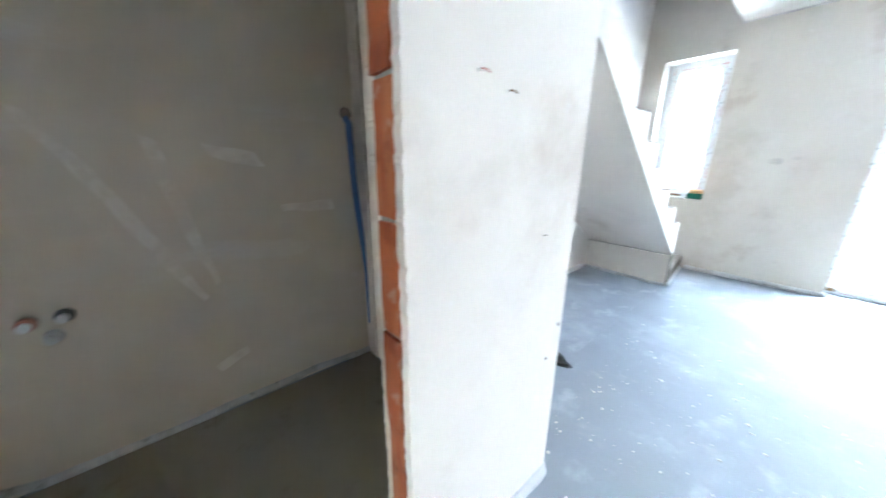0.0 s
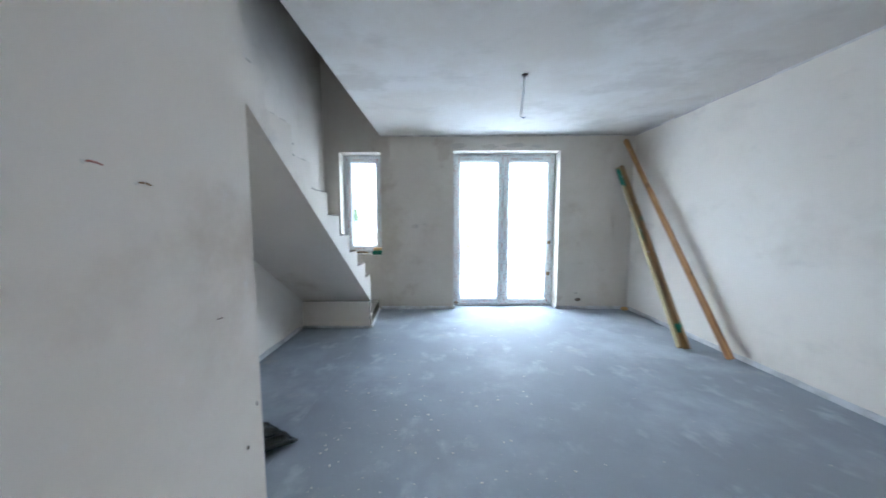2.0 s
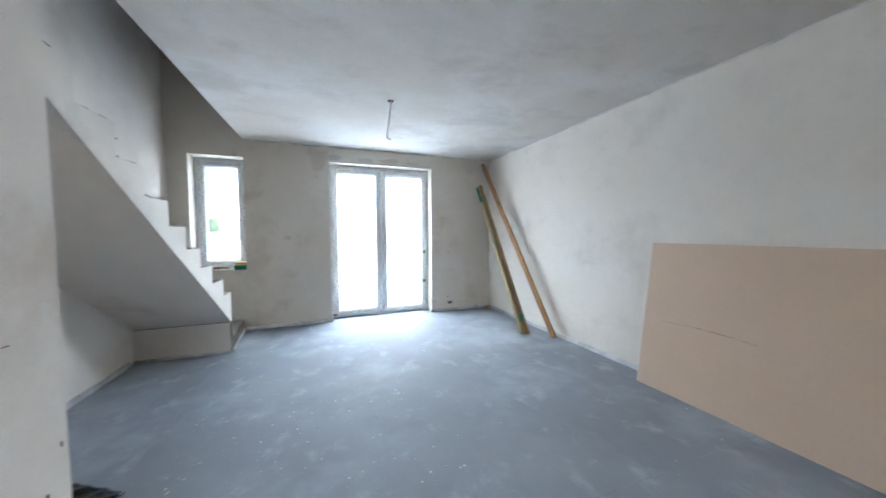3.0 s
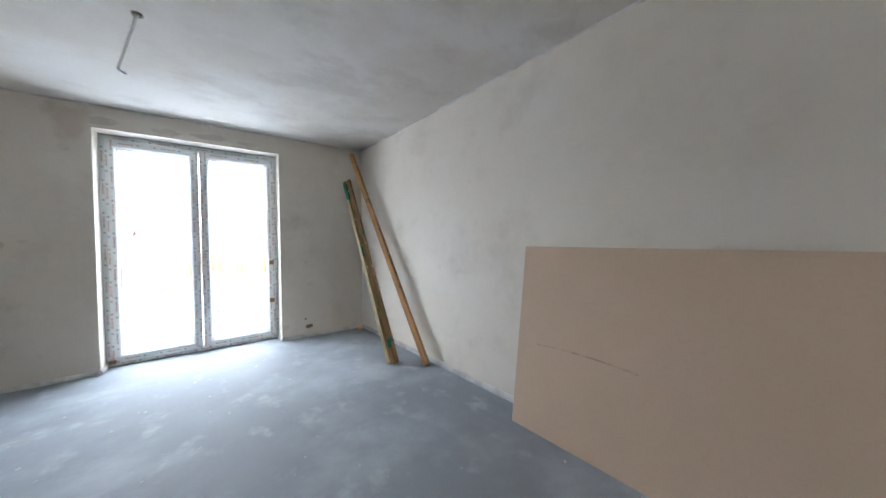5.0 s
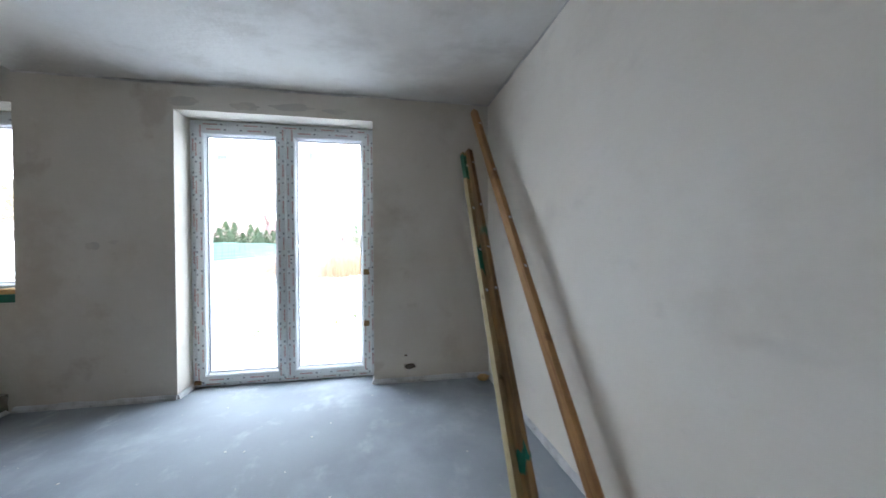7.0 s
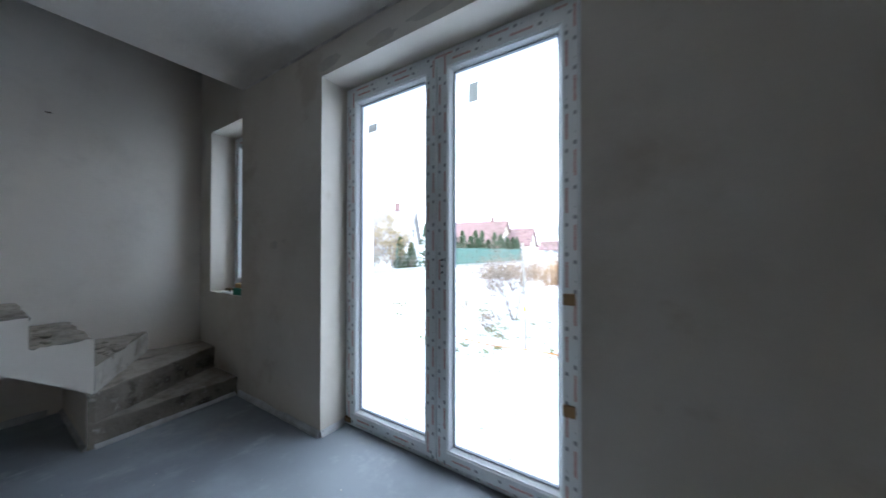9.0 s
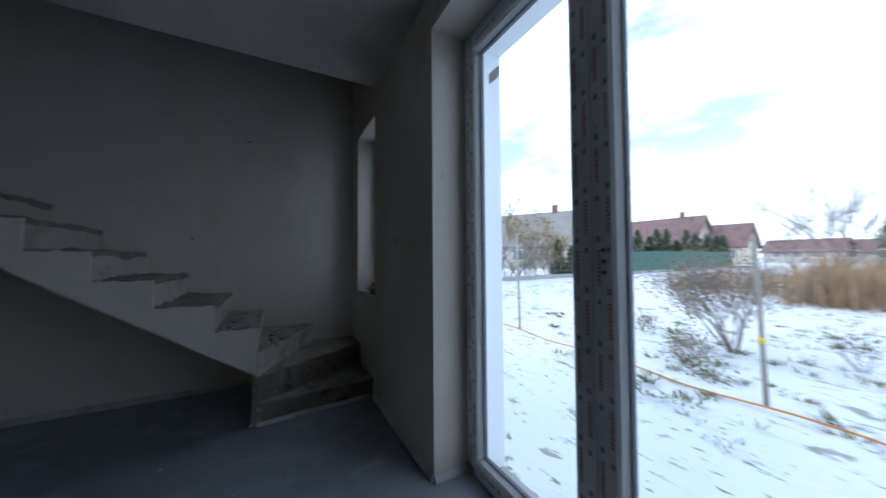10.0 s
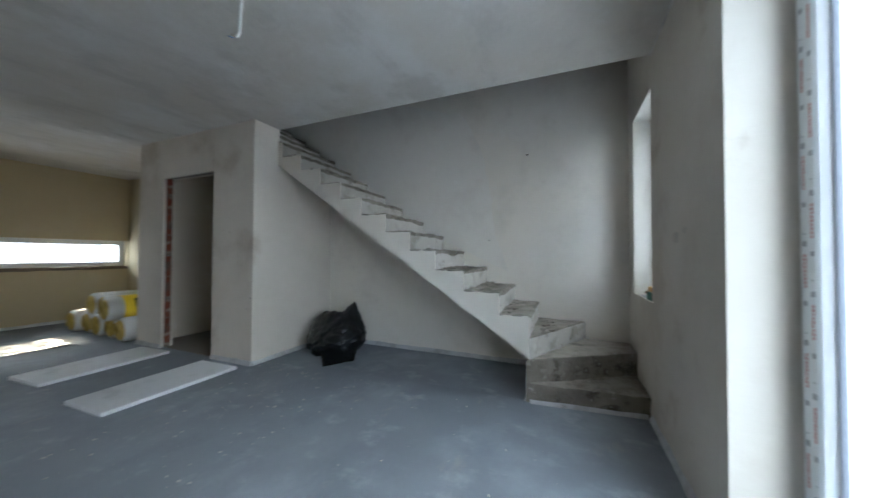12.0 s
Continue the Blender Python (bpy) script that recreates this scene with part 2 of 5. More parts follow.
WOOD_OLIVE = material("stained_board", (0.30, 0.215, 0.105), 0.8, tints=[
    (4, 6, 0.42, 0.62, (0.42, 0.31, 0.15), 0.7, (8, 8, 0.6)), (6, 5, 0.58, 0.68, (0.07, 0.055, 0.03), 0.8)], bump=[(10, 0.2, 0.003, (10, 10, 0.5))])
GREEN_PAINT = material("green_paint", (0.015, 0.14, 0.09), 0.5, tints=[(9, 5, 0.55, 0.7, (0.01, 0.10, 0.06), 0.7)])
BOARD_PAPER = material("pink_board_paper", (0.59, 0.445, 0.325), 0.85, spec=0.25, tints=[
    (1.2, 4, 0.4, 0.7, (0.62, 0.47, 0.365), 0.7), (60, 4, 0.5, 0.75, (0.53, 0.39, 0.30), 0.4)], bump=[(200, 0.08, 0.001)])
BOARD_EDGE = material("gypsum_edge", (0.74, 0.72, 0.68), 0.9, bump=[(60, 0.3, 0.002)])
SCUFF = material("graphite_scuff", (0.40, 0.295, 0.23), 0.8, tints=[(22, 7, 0.40, 0.58, (0.55, 0.41, 0.31), 1.0)])
BLACK_FILM = material("black_polythene", (0.007, 0.008, 0.009), 0.13, spec=0.5, bump=[(9, 0.6, 0.02), (26, 0.5, 0.006)])
FOAM = material("white_polystyrene", (0.84, 0.85, 0.86), 0.75, tints=[(5, 5, 0.55, 0.75, (0.60, 0.61, 0.61), 0.6)],
                bump=[(160, 0.4, 0.002)])
ROLL_FILM = material("clear_wrap", (0.70, 0.70, 0.66), 0.25, spec=0.6, tints=[(3, 4, 0.5, 0.7, (0.74, 0.66, 0.40), 0.6)], bump=[(9, 0.5, 0.01)])
ROLL_LABEL = material("yellow_wrap", (0.80, 0.56, 0.02), 0.3, spec=0.5, bump=[(9, 0.4, 0.008)])
WOOL = material("mineral_wool", (0.62, 0.46, 0.14), 0.95, tints=[(9, 6, 0.4, 0.7, (0.42, 0.29, 0.08), 0.8)], bump=[(25, 0.7, 0.01)])
BLACK_INK = material("black_print", (0.03, 0.03, 0.03), 0.5)
SHEETING = material("clear_sheeting", (0.66, 0.66, 0.62), 0.25, spec=0.6, tints=[(4, 5, 0.5, 0.65, (0.50, 0.49, 0.45), 0.7)])
PIPE_BLUE = material("blue_conduit", (0.09, 0.21, 0.44), 0.45, bump=[(120, 0.6, 0.003, (0.2, 0.2, 1))])
PIPE_RED = material("red_plastic", (0.48, 0.20, 0.15), 0.45)
PIPE_WHITE = material("white_cap", (0.78, 0.78, 0.78), 0.4)
CABLE_WHITE = material("white_cable", (0.74, 0.74, 0.72), 0.5)
HOLE_DARK = material("chased_cavity", (0.17, 0.135, 0.11), 0.95, bump=[(30, 0.6, 0.01)])
CRUMB = material("plaster_crumb", (0.66, 0.63, 0.57), 0.95, obj_random=0.2)
SPONGE = material("beige_sponge", (0.62, 0.40, 0.18), 0.95, bump=[(90, 0.6, 0.004)])

SNOW = material("patchy_snow", (0.66, 0.68, 0.71), 0.7, spec=0.3, tints=[
    (0.25, 4, 0.4, 0.7, (0.60, 0.63, 0.68), 0.7), (3.0, 8, 0.60, 0.66, (0.18, 0.17, 0.12), 0.75, (1, 1.8, 1)),
    (8.0, 8, 0.605, 0.66, (0.15, 0.17, 0.09), 0.85, (1, 2.0, 1)), (0.6, 6, 0.66, 0.74, (0.22, 0.18, 0.12), 0.7)],
    bump=[(1.2, 0.5, 0.08), (6, 0.4, 0.03)])
GRASS = material("winter_grass", (0.14, 0.16, 0.06), 0.9, obj_random=0.2, tints=[(3, 3, 0.45, 0.6, (0.26, 0.21, 0.10), 0.8)])
REED = material("dry_reed", (0.34, 0.235, 0.145), 0.9, tints=[(0.8, 3, 0.4, 0.6, (0.23, 0.155, 0.10), 0.8)])
BARK = material("grey_bark", (0.15, 0.12, 0.10), 0.9, tints=[(4, 5, 0.45, 0.7, (0.22, 0.18, 0.15), 0.7)])
DRY_LEAF = material("dry_leaf", (0.24, 0.185, 0.14), 0.85, tints=[(2, 3, 0.45, 0.6, (0.16, 0.13, 0.105), 0.8)])
LEAF_OCHRE = material("ochre_leaf", (0.29, 0.22, 0.10), 0.8, tints=[(1.5, 3, 0.45, 0.6, (0.22, 0.16, 0.05), 0.8)])
CONIFER = material("conifer_green", (0.08, 0.12, 0.07), 0.85, tints=[(1.5, 4, 0.45, 0.65, (0.11, 0.14, 0.06), 0.8)])
FENCE_GREEN = material("green_mesh", (0.055, 0.13, 0.10), 0.6)
FENCE_GREY = material("grey_concrete_post", (0.36, 0.36, 0.35), 0.9, tints=[(3, 5, 0.5, 0.7, (0.28, 0.28, 0.27), 0.6)])
STAKE = material("grey_stake", (0.34, 0.31, 0.27), 0.85, tints=[(8, 5, 0.45, 0.7, (0.24, 0.21, 0.18), 0.7, (4, 4, 0.4))])
YELLOW = material("yellow_tape", (0.75, 0.52, 0.04), 0.5)
ORANGE = material("orange_hose", (0.58, 0.24, 0.07), 0.5, tints=[(1.5, 5, 0.5, 0.6, (0.30, 0.17, 0.09), 0.8)])
WALL_CREAM = material("cream_render", (0.60, 0.54, 0.42), 0.9, tints=[(0.6, 4, 0.45, 0.7, (0.50, 0.45, 0.36), 0.6)])
WALL_OCHRE = material("ochre_render", (0.62, 0.36, 0.18), 0.9, tints=[(0.6, 4, 0.45, 0.7, (0.52, 0.30, 0.16), 0.6)])
WALL_GREY = material("grey_render", (0.50, 0.48, 0.45), 0.9, tints=[(0.6, 4, 0.45, 0.7, (0.40, 0.38, 0.36), 0.6)])
ROOF_RED = material("red_brown_tiles", (0.20, 0.125, 0.125), 0.8, tints=[(1.2, 5, 0.45, 0.65, (0.11, 0.07, 0.065), 0.7)], bump=[(2.5, 0.6, 0.05, (1, 1, 3))])
ROOF_GREY = material("grey_tiles", (0.25, 0.24, 0.235), 0.8, tints=[(1.2, 5, 0.45, 0.65, (0.20, 0.18, 0.17), 0.7)], bump=[(2.5, 0.6, 0.05, (1, 1, 3))])
# pane base lightened to stand in for the bright sky it mirrors
SKY_GLASS = material("sky_tinted_far_glass", (0.20, 0.22, 0.25), 0.1, spec=0.6)

GLASS = bpy.data.materials.new("window_glass")
GLASS.use_nodes = True
gn, gl = GLASS.node_tree.nodes, GLASS.node_tree.links
gn.remove(gn["Principled BSDF"])
g_clear = gn.new("ShaderNodeBsdfTransparent")
g_clear.inputs["Color"].default_value = (0.95, 0.975, 0.97, 1)
g_gloss = gn.new("ShaderNodeBsdfGlossy")
g_gloss.inputs["Roughness"].default_value = 0.0
g_fres = gn.new("ShaderNodeFresnel")
g_fres.inputs["IOR"].default_value = 1.45
g_mix = gn.new("ShaderNodeMixShader")
gl.new(g_fres.outputs["Fac"], g_mix.inputs["Fac"])
gl.new(g_clear.outputs["BSDF"], g_mix.inputs[1])
gl.new(g_gloss.outputs["BSDF"], g_mix.inputs[2])
gl.new(g_mix.outputs["Shader"], gn["Material Output"].inputs["Surface"])

STICKER = bpy.data.materials.new("thin_paper")
STICKER.use_nodes = True
sn, sl = STICKER.node_tree.nodes, STICKER.node_tree.links
s_tr = sn.new("ShaderNodeBsdfTranslucent")
s_tr.inputs["Color"].default_value = (0.62, 0.62, 0.60, 1)
s_mix = sn.new("ShaderNodeMixShader")
sn["Principled BSDF"].inputs["Base Color"].default_value = (0.7, 0.7, 0.68, 1)
s_mix.inputs["Fac"].default_value = 0.6
sl.new(sn["Principled BSDF"].outputs["BSDF"], s_mix.inputs[1])
sl.new(s_tr.outputs["BSDF"], s_mix.inputs[2])
sl.new(s_mix.outputs["Shader"], sn["Material Output"].inputs["Surface"])


# ---- mesh helpers ----
def box(bm, x0, x1, y0, y1, z0, z1):
    v = [bm.verts.new((x, y, z)) for z in (z0, z1) for y in (y0, y1) for x in (x0, x1)]
    for f in ((0, 2, 3, 1), (4, 5, 7, 6), (0, 1, 5, 4), (1, 3, 7, 5), (3, 2, 6, 7), (2, 0, 4, 6)):
        bm.faces.new([v[i] for i in f])
    return v


def prism(bm, outline, z0, z1):
    """An upright prism over an outline of (x, y)."""
    lo = [bm.verts.new((x, y, z0)) for x, y in outline]
    hi = [bm.verts.new((x, y, z1)) for x, y in outline]
    bm.faces.new(lo[::-1])
    bm.faces.new(hi)
    k = len(outline)
    for i in range(k):
        bm.faces.new((lo[i], lo[(i + 1) % k], hi[(i + 1) % k], hi[i]))


def side_prism(bm, outline, x0, x1):
    """A prism along x over an outline of (y, z)."""
    a = [bm.verts.new((x0, y, z)) for y, z in outline]
    b = [bm.verts.new((x1, y, z)) for y, z in outline]
    bm.faces.new(a)
    bm.faces.new(b[::-1])
    k = len(outline)
    for i in range(k):
        bm.faces.new((a[(i + 1) % k], a[i], b[i], b[(i + 1) % k]))


def tube(bm, points, r0, r1=None, sides=8):
    """A tapered round bar along a line of points."""
    pts = [Vector(p) for p in points]
    r1 = r0 if r1 is None else r1
    rings = []
    for i, p in enumerate(pts):
        d = (pts[min(i + 1, len(pts) - 1)] - pts[max(i - 1, 0)]).normalized()
        u = d.orthogonal().normalized()
        if rings:
            u = (last - d * last.dot(d)).normalized()
        last = u
        w = d.cross(u)
        r = r0 + (r1 - r0) * i / (len(pts) - 1)
        rings.append([bm.verts.new(p + r * (math.cos(a) * u + math.sin(a) * w)) for a in (2 * math.pi * k / sides for k in range(sides))])
    for a, b in zip(rings, rings[1:]):
        for k in range(sides):
            bm.faces.new((a[k], a[(k + 1) % sides], b[(k + 1) % sides], b[k]))
    bm.faces.new(rings[0][::-1])
    bm.faces.new(rings[-1])


def bevel(bm, width, segments=2):
    bmesh.ops.bevel(bm, geom=bm.edges[:], offset=width, segments=segments, affect="EDGES", profile=0.5)


def rough(bm, amount, scale, seed=0.0):
    for v in bm.verts:
        v.co += amount * noise.noise_vector(v.co * scale + Vector((seed, seed * 1.7, 0)))


def mesh_of(bm, name, mat, smooth=False, outward=True):
    if outward:
        bmesh.ops.recalc_face_normals(bm, faces=bm.faces[:])
    me = bpy.data.meshes.new(name)
    bm.to_mesh(me)
    bm.free()
    me.materials.append(mat)
    if smooth:
        me.polygons.foreach_set("use_smooth", [True] * len(me.polygons))
    return me


def thing(name, bm, mat, label, category, group="", kind="", smooth=False):
    return tagged(new(name, mesh_of(bm, name, mat, smooth)), label, category, group, kind)


def empty(name, at, label, category, group="", kind="", turn=0):
    ob = new(name)
    ob.matrix_basis = pose(*at, 0, 0, turn)
    return tagged(ob, label, category, group, kind)


def part(name, bm, mat, parent, label="", smooth=False, outward=True):
    ob = new(name, mesh_of(bm, name, mat, smooth, outward))
    ob.parent = parent
    return tagged(ob, label)


def structure(name, boxes, mat, label, category):
    bm = bmesh.new()
    for b in boxes:
        box(bm, *b)
    return thing(name, bm, mat, label, category, kind="structure")

# ---- structure ----
H = 2.5             # ceiling height
UP = 5.2            # top of the stairwell
NY = 5.4            # inner face of the window wall
WX = -1.85          # stairwell's long wall
SLAB_X = -1.04      # edge of the ceiling slab over the stairs
PX, PY = -0.75, 1.92  # corner of the bathroom block
SY = -2.72          # inner face of the far kitchen wall
D0, D1, DT = 0.0, 1.525, 2.29   # balcony door opening
W0, W1, WB, WT = -1.63, -1.04, 0.805, 2.27  # narrow window opening
B0, B1, BT = 0.37, 1.282, 2.03   # bathroom doorway


def east_x(y):
    return 2.565 + 0.032 * (NY - y)


structure("floor", [(-2.3, 3.2, -3.2, 5.4, -0.12, 0.0), (D0 - 0.03, D1 + 0.03, 5.4, 5.6, -0.12, 0.0)], SCREED,
          "bare grey cement screed floor with pale dusty scuffs", "floor")
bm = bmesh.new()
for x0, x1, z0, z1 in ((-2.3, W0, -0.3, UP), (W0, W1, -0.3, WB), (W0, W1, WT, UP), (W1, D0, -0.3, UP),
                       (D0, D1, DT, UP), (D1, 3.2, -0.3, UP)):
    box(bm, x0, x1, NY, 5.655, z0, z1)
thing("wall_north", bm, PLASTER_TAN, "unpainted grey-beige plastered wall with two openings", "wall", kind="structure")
bm = bmesh.new()
for x0, x1, z0, z1 in ((-2.3, W0 + 0.05, -0.3, UP), (W0 + 0.05, W1 - 0.05, -0.3, WB + 0.03), (W0 + 0.05, W1 - 0.05, WT - 0.06, UP),
                       (W1 - 0.05, D0 + 0.065, -0.3, UP), (D0 + 0.065, D1 - 0.065, DT - 0.07, UP), (D1 - 0.065, 3.2, -0.3, UP)):
    box(bm, x0, x1, 5.672, 5.79, z0, z1)
thing("wall_insulation", bm, RENDER_OUT, "white outer insulation layer round the openings", "wall", kind="structure")
bm = bmesh.new()
prism(bm, [(east_x(NY), NY), (east_x(SY - 0.3), SY - 0.3), (east_x(SY - 0.3) + 0.3, SY - 0.3), (east_x(NY) + 0.3, NY)], -0.1, UP)
thing("wall_east", bm, PLASTER, "long bare plastered wall, pale and mottled", "wall", kind="structure")
structure("wall_west", [(WX - 0.25, WX, PY - 0.15, NY, -0.1, UP), (WX - 0.25, WX, SY - 0.3, PY - 0.15, 2.05, UP)], PLASTER,
          "tall plastered stairwell wall with smoothed patches", "wall")
# far wall with a low ribbon window
R0, R1, RB, RT = -1.70, 0.75, 0.90, 1.36
bm = bmesh.new()
for x0, x1, z0, z1 in ((-2.3, R0, -0.1, H + 0.1), (R0, R1, -0.1, RB), (R0, R1, RT, H + 0.1), (R1, 3.2, -0.1, H + 0.1)):
    box(bm, x0, x1, SY - 0.3, SY, z0, z1)
thing("wall_south", bm, PLASTER_KITCHEN, "plastered kitchen wall with a long low window", "wall", kind="structure")
structure("wall_kitchen", [(-1.97, -1.72, SY, -0.27, -0.1, H)], PLASTER_KITCHEN, "plastered kitchen side wall, tinted yellowish for warm sunlight", "wall")
structure("ceiling", [(SLAB_X, 3.2, SY - 0.3, NY, H, H + 0.3), (-2.3, SLAB_X, SY - 0.3, 1.1, H, H + 0.3)], CEILING,
          "smeared white plaster ceiling, not yet painted", "ceiling")
structure("ceiling_stairwell", [(-2.3, 3.2, SY - 0.3, NY, UP, UP + 0.2)], CEILING, "plain ceiling above the stairwell", "ceiling")
structure("wall_upstairs", [(-2.3, 3.2, SY - 0.3, SY, H + 0.3, UP)], PLASTER, "plain wall on the floor above", "wall")

# bathroom block: outer skin, inner skin, brick core in the door jambs
T = 0.026
BX = -0.868           # inner face of the bathroom's door wall
for boxes, side in (([(PX - T, PX, B1 + 0.03, PY, 0, H), (PX - T, PX, -0.15, B0 - 0.03, 0, H), (PX - T, PX, B0, B1, BT, H)], "with a raw door opening"),
                    ([(SLAB_X, PX - T, PY - T, PY, 0, H), (WX, SLAB_X, PY - T, PY, 0, 2.12)], "with brown damp stains under the stairs"),
                    ([(-1.72, PX - T, -0.15, -0.15 + T, 0, H)], "facing the kitchen")):
    structure("wall_bathroom", boxes, PLASTER_WHITE, "white plastered block wall " + side, "wall")
for boxes, side in (([(BX, BX + T, B1 + 0.03, PY - 0.14, 0, H), (BX, BX + T, -0.01, B0 - 0.03, 0, H), (BX, BX + T, B0, B1, BT, H)], "beside the raw doorway"),
                    ([(-1.95, BX, PY - 0.14, PY - 0.12, 0, 2.2)], "under the stairs"),
                    ([(-1.95, BX, -0.03, -0.01, 0, H)], "towards the kitchen"),
                    ([(-2.1, -1.95, -0.05, PY - 0.12, 0, H)], "with pale trowelled smears")):
    structure("wall_bathroom_inside", boxes, PLASTER_BATH, "drab brown-grey bathroom plaster " + side, "wall")
core = bmesh.new()
box(core, BX + T + 0.002, PX - T - 0.002, B1 + 0.008, PY - T - 0.002, 0, H)
box(core, BX + T + 0.002, PX - T - 0.002, -0.12, B0 - 0.009, 0, H)
box(core, BX + T + 0.002, PX - T - 0.002, B0 - 0.005, B1 + 0.005, BT + 0.008, H)
block_core = thing("wall_core", core, MORTAR, "mortar bed between the clay blocks of the jambs", "wall", kind="structure")

# thin overlay added to carry the dim brown tone of the bathroom
structure("floor_bathroom", [(-1.93, BX - 0.0, 0.0, PY - 0.15, -0.02, 0.004), (BX, PX - 0.03, B0, B1, -0.02, 0.004)], SCREED_BATH,
          "bare bathroom screed, coloured brown for the dim light", "floor")

# skirting gap: foam edge strips along the walls
def edge_strip(a, b, seed, tall=0.78, wave=0.0):
    a, b = Vector((*a, 0)), Vector((*b, 0))
    d = (b - a).normalized()
    n = Vector((-d.y, d.x, 0))
    steps = max(3, int((b - a).length / 0.04))
    bm = bmesh.new()
    rows = []
    for i in range(steps + 1):
        p = a + (b - a) * i / steps
        q = noise.noise(p * 5 + Vector((seed, 0, 0)))
        q2 = noise.noise(p * 17 + Vector((seed, 3, 0)))
        h = tall * (0.045 + 0.014 * q + 0.008 * q2)
        w = 0.013 + 0.006 * q2
        p = p + Vector((0, 0, wave * max(0.0, noise.noise(p * 2.2 + Vector((0, seed, 0))) + 0.15)))
        rows.append([bm.verts.new(p + n * x + Vector((0, 0, z))) for x, z in
                     ((0.0, 0.0), (w + 0.006, 0.0), (w + 0.004, h * 0.5), (w * 0.6, h), (0.0, h + 0.006))])
    for r, s in zip(rows, rows[1:]):
        for k in range(4):
            bm.faces.new((r[k], s[k], s[k + 1], r[k + 1]))
    bm.faces.new(rows[0])
    bm.faces.new(rows[-1][::-1])
    return thing("baseboard", bm, EDGE_STRIP, "ragged pale foam edge strip at the foot of the wall", "edge strip", kind="structure")


edge_strip((D0 - 0.001, NY), (-1.06, NY), 1)
edge_strip((2.55, NY), (D1, NY), 2)
edge_strip((east_x(SY), SY), (east_x(NY), NY), 3)
edge_strip((WX, 4.5), (WX, PY), 4)
edge_strip((WX, PY), (PX, PY), 5)
edge_strip((PX, PY), (PX, B1 + 0.02), 6)
edge_strip((PX, B0 - 0.02), (PX, -0.15), 7)
edge_strip((-1.95, 1.78), (-1.95, 0.0), 8, 0.5, 0.13)
edge_strip((-1.7, SY), (2.8, SY), 9)
edge_strip((D0, 5.59), (D0, NY), 10)
edge_strip((D1, NY), (D1, 5.59), 11)
edge_strip((-1.03, 4.57), (WX, 4.57), 12, 0.4)
edge_strip((-1.093, NY - 0.02), (-1.022, 4.60), 13, 0.42)


# corner shade and rough joint drawn as a dark strip along ceiling and walls
def corner_shade_strip(a, b, n, seed):
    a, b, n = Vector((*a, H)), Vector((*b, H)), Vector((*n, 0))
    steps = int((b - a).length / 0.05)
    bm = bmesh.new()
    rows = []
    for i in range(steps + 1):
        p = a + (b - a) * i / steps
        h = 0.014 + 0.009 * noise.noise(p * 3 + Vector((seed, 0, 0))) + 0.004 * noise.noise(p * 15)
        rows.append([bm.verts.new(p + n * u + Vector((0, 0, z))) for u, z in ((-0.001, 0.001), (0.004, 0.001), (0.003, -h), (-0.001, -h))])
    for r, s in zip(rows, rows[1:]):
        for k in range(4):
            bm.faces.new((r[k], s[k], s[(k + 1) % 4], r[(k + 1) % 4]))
    thing("trim", bm, SHADE_JOINT_GREY, "rough dark strip drawing joint and shade between wall and ceiling", "ceiling joint", kind="structure")


corner_shade_strip((east_x(SY), SY), (east_x(NY), NY), (-1, 0), 2)
corner_shade_strip((SLAB_X, NY), (2.56, NY), (0, -1), 8)


# older, paler plaster left along the stairs
def plaster_patch(name, pts, x, seed, mat=None, label="pale rough plaster patch along the stairs", wave=0.016):
    bm = bmesh.new()
    fine = []
    for (y0, z0), (y1, z1) in zip(pts, pts[1:] + pts[:1]):
        k = max(2, int(math.hypot(y1 - y0, z1 - z0) / 0.03))
        for i in range(k):
            t = i / k
            y, z = y0 + (y1 - y0) * t, z0 + (z1 - z0) * t
            w = noise.noise_vector(Vector((y * 9, z * 9, seed))) * wave
            fine.append((y + w.x, z + w.y))
    side_prism(bm, fine, x - 0.002, x + 0.0008)
    bmesh.ops.triangulate(bm, faces=bm.faces[:])
    thing(name, bm, mat or PLASTER_PATCH, label, "plaster patch", kind="structure")


plaster_patch("wall_patch", [(4.3, 0.95), (4.15, 1.35), (4.10, 1.8), (4.02, 2.2), (3.9, 2.5), (3.75, 2.72), (3.5, 2.78), (3.0, 2.95), (2.4, 3.1), (2.35, 1.95), (3.3, 1.4)], WX, 1, wave=0.014)

for k_, pts_ in enumerate(([(0.62, 1.37), (0.67, 1.35), (0.81, 1.10), (0.93, 0.83), (1.02, 0.61), (1.0, 0.59), (0.89, 0.79), (0.765, 1.08)],
                           [(0.91, 1.30), (0.96, 1.28), (1.01, 1.02), (1.065, 0.66), (1.05, 0.65), (0.98, 0.9)],
                           [(1.10, 1.27), (1.28, 1.24), (1.32, 1.18), (1.2, 1.19), (1.12, 1.22)],
                           [(1.36, 0.99), (1.62, 1.01), (1.62, 0.95), (1.37, 0.96)],
                           [(0.98, 0.26), (1.12, 0.32), (1.13, 0.27), (1.0, 0.22)])):
    plaster_patch("wall_smear", pts_, -1.95, k_ + 3, BATH_PALE, "pale filler smear trowelled across the bathroom wall", 0.014)
for pts_ in ([(-1.052, 4.56), (-1.048, 4.56), (-1.058, 2.0), (-1.062, 2.0)], [(2.45, 1.783), (2.45, 1.779), (0.6, 1.79), (0.6, 1.794)]):
    bm = bmesh.new()
    prism(bm, pts_, -0.01, 0.0006)
    thing("floor_joint", bm, SCREED_JOINT, "thin dark movement joint in the screed", "floor joint", kind="structure")


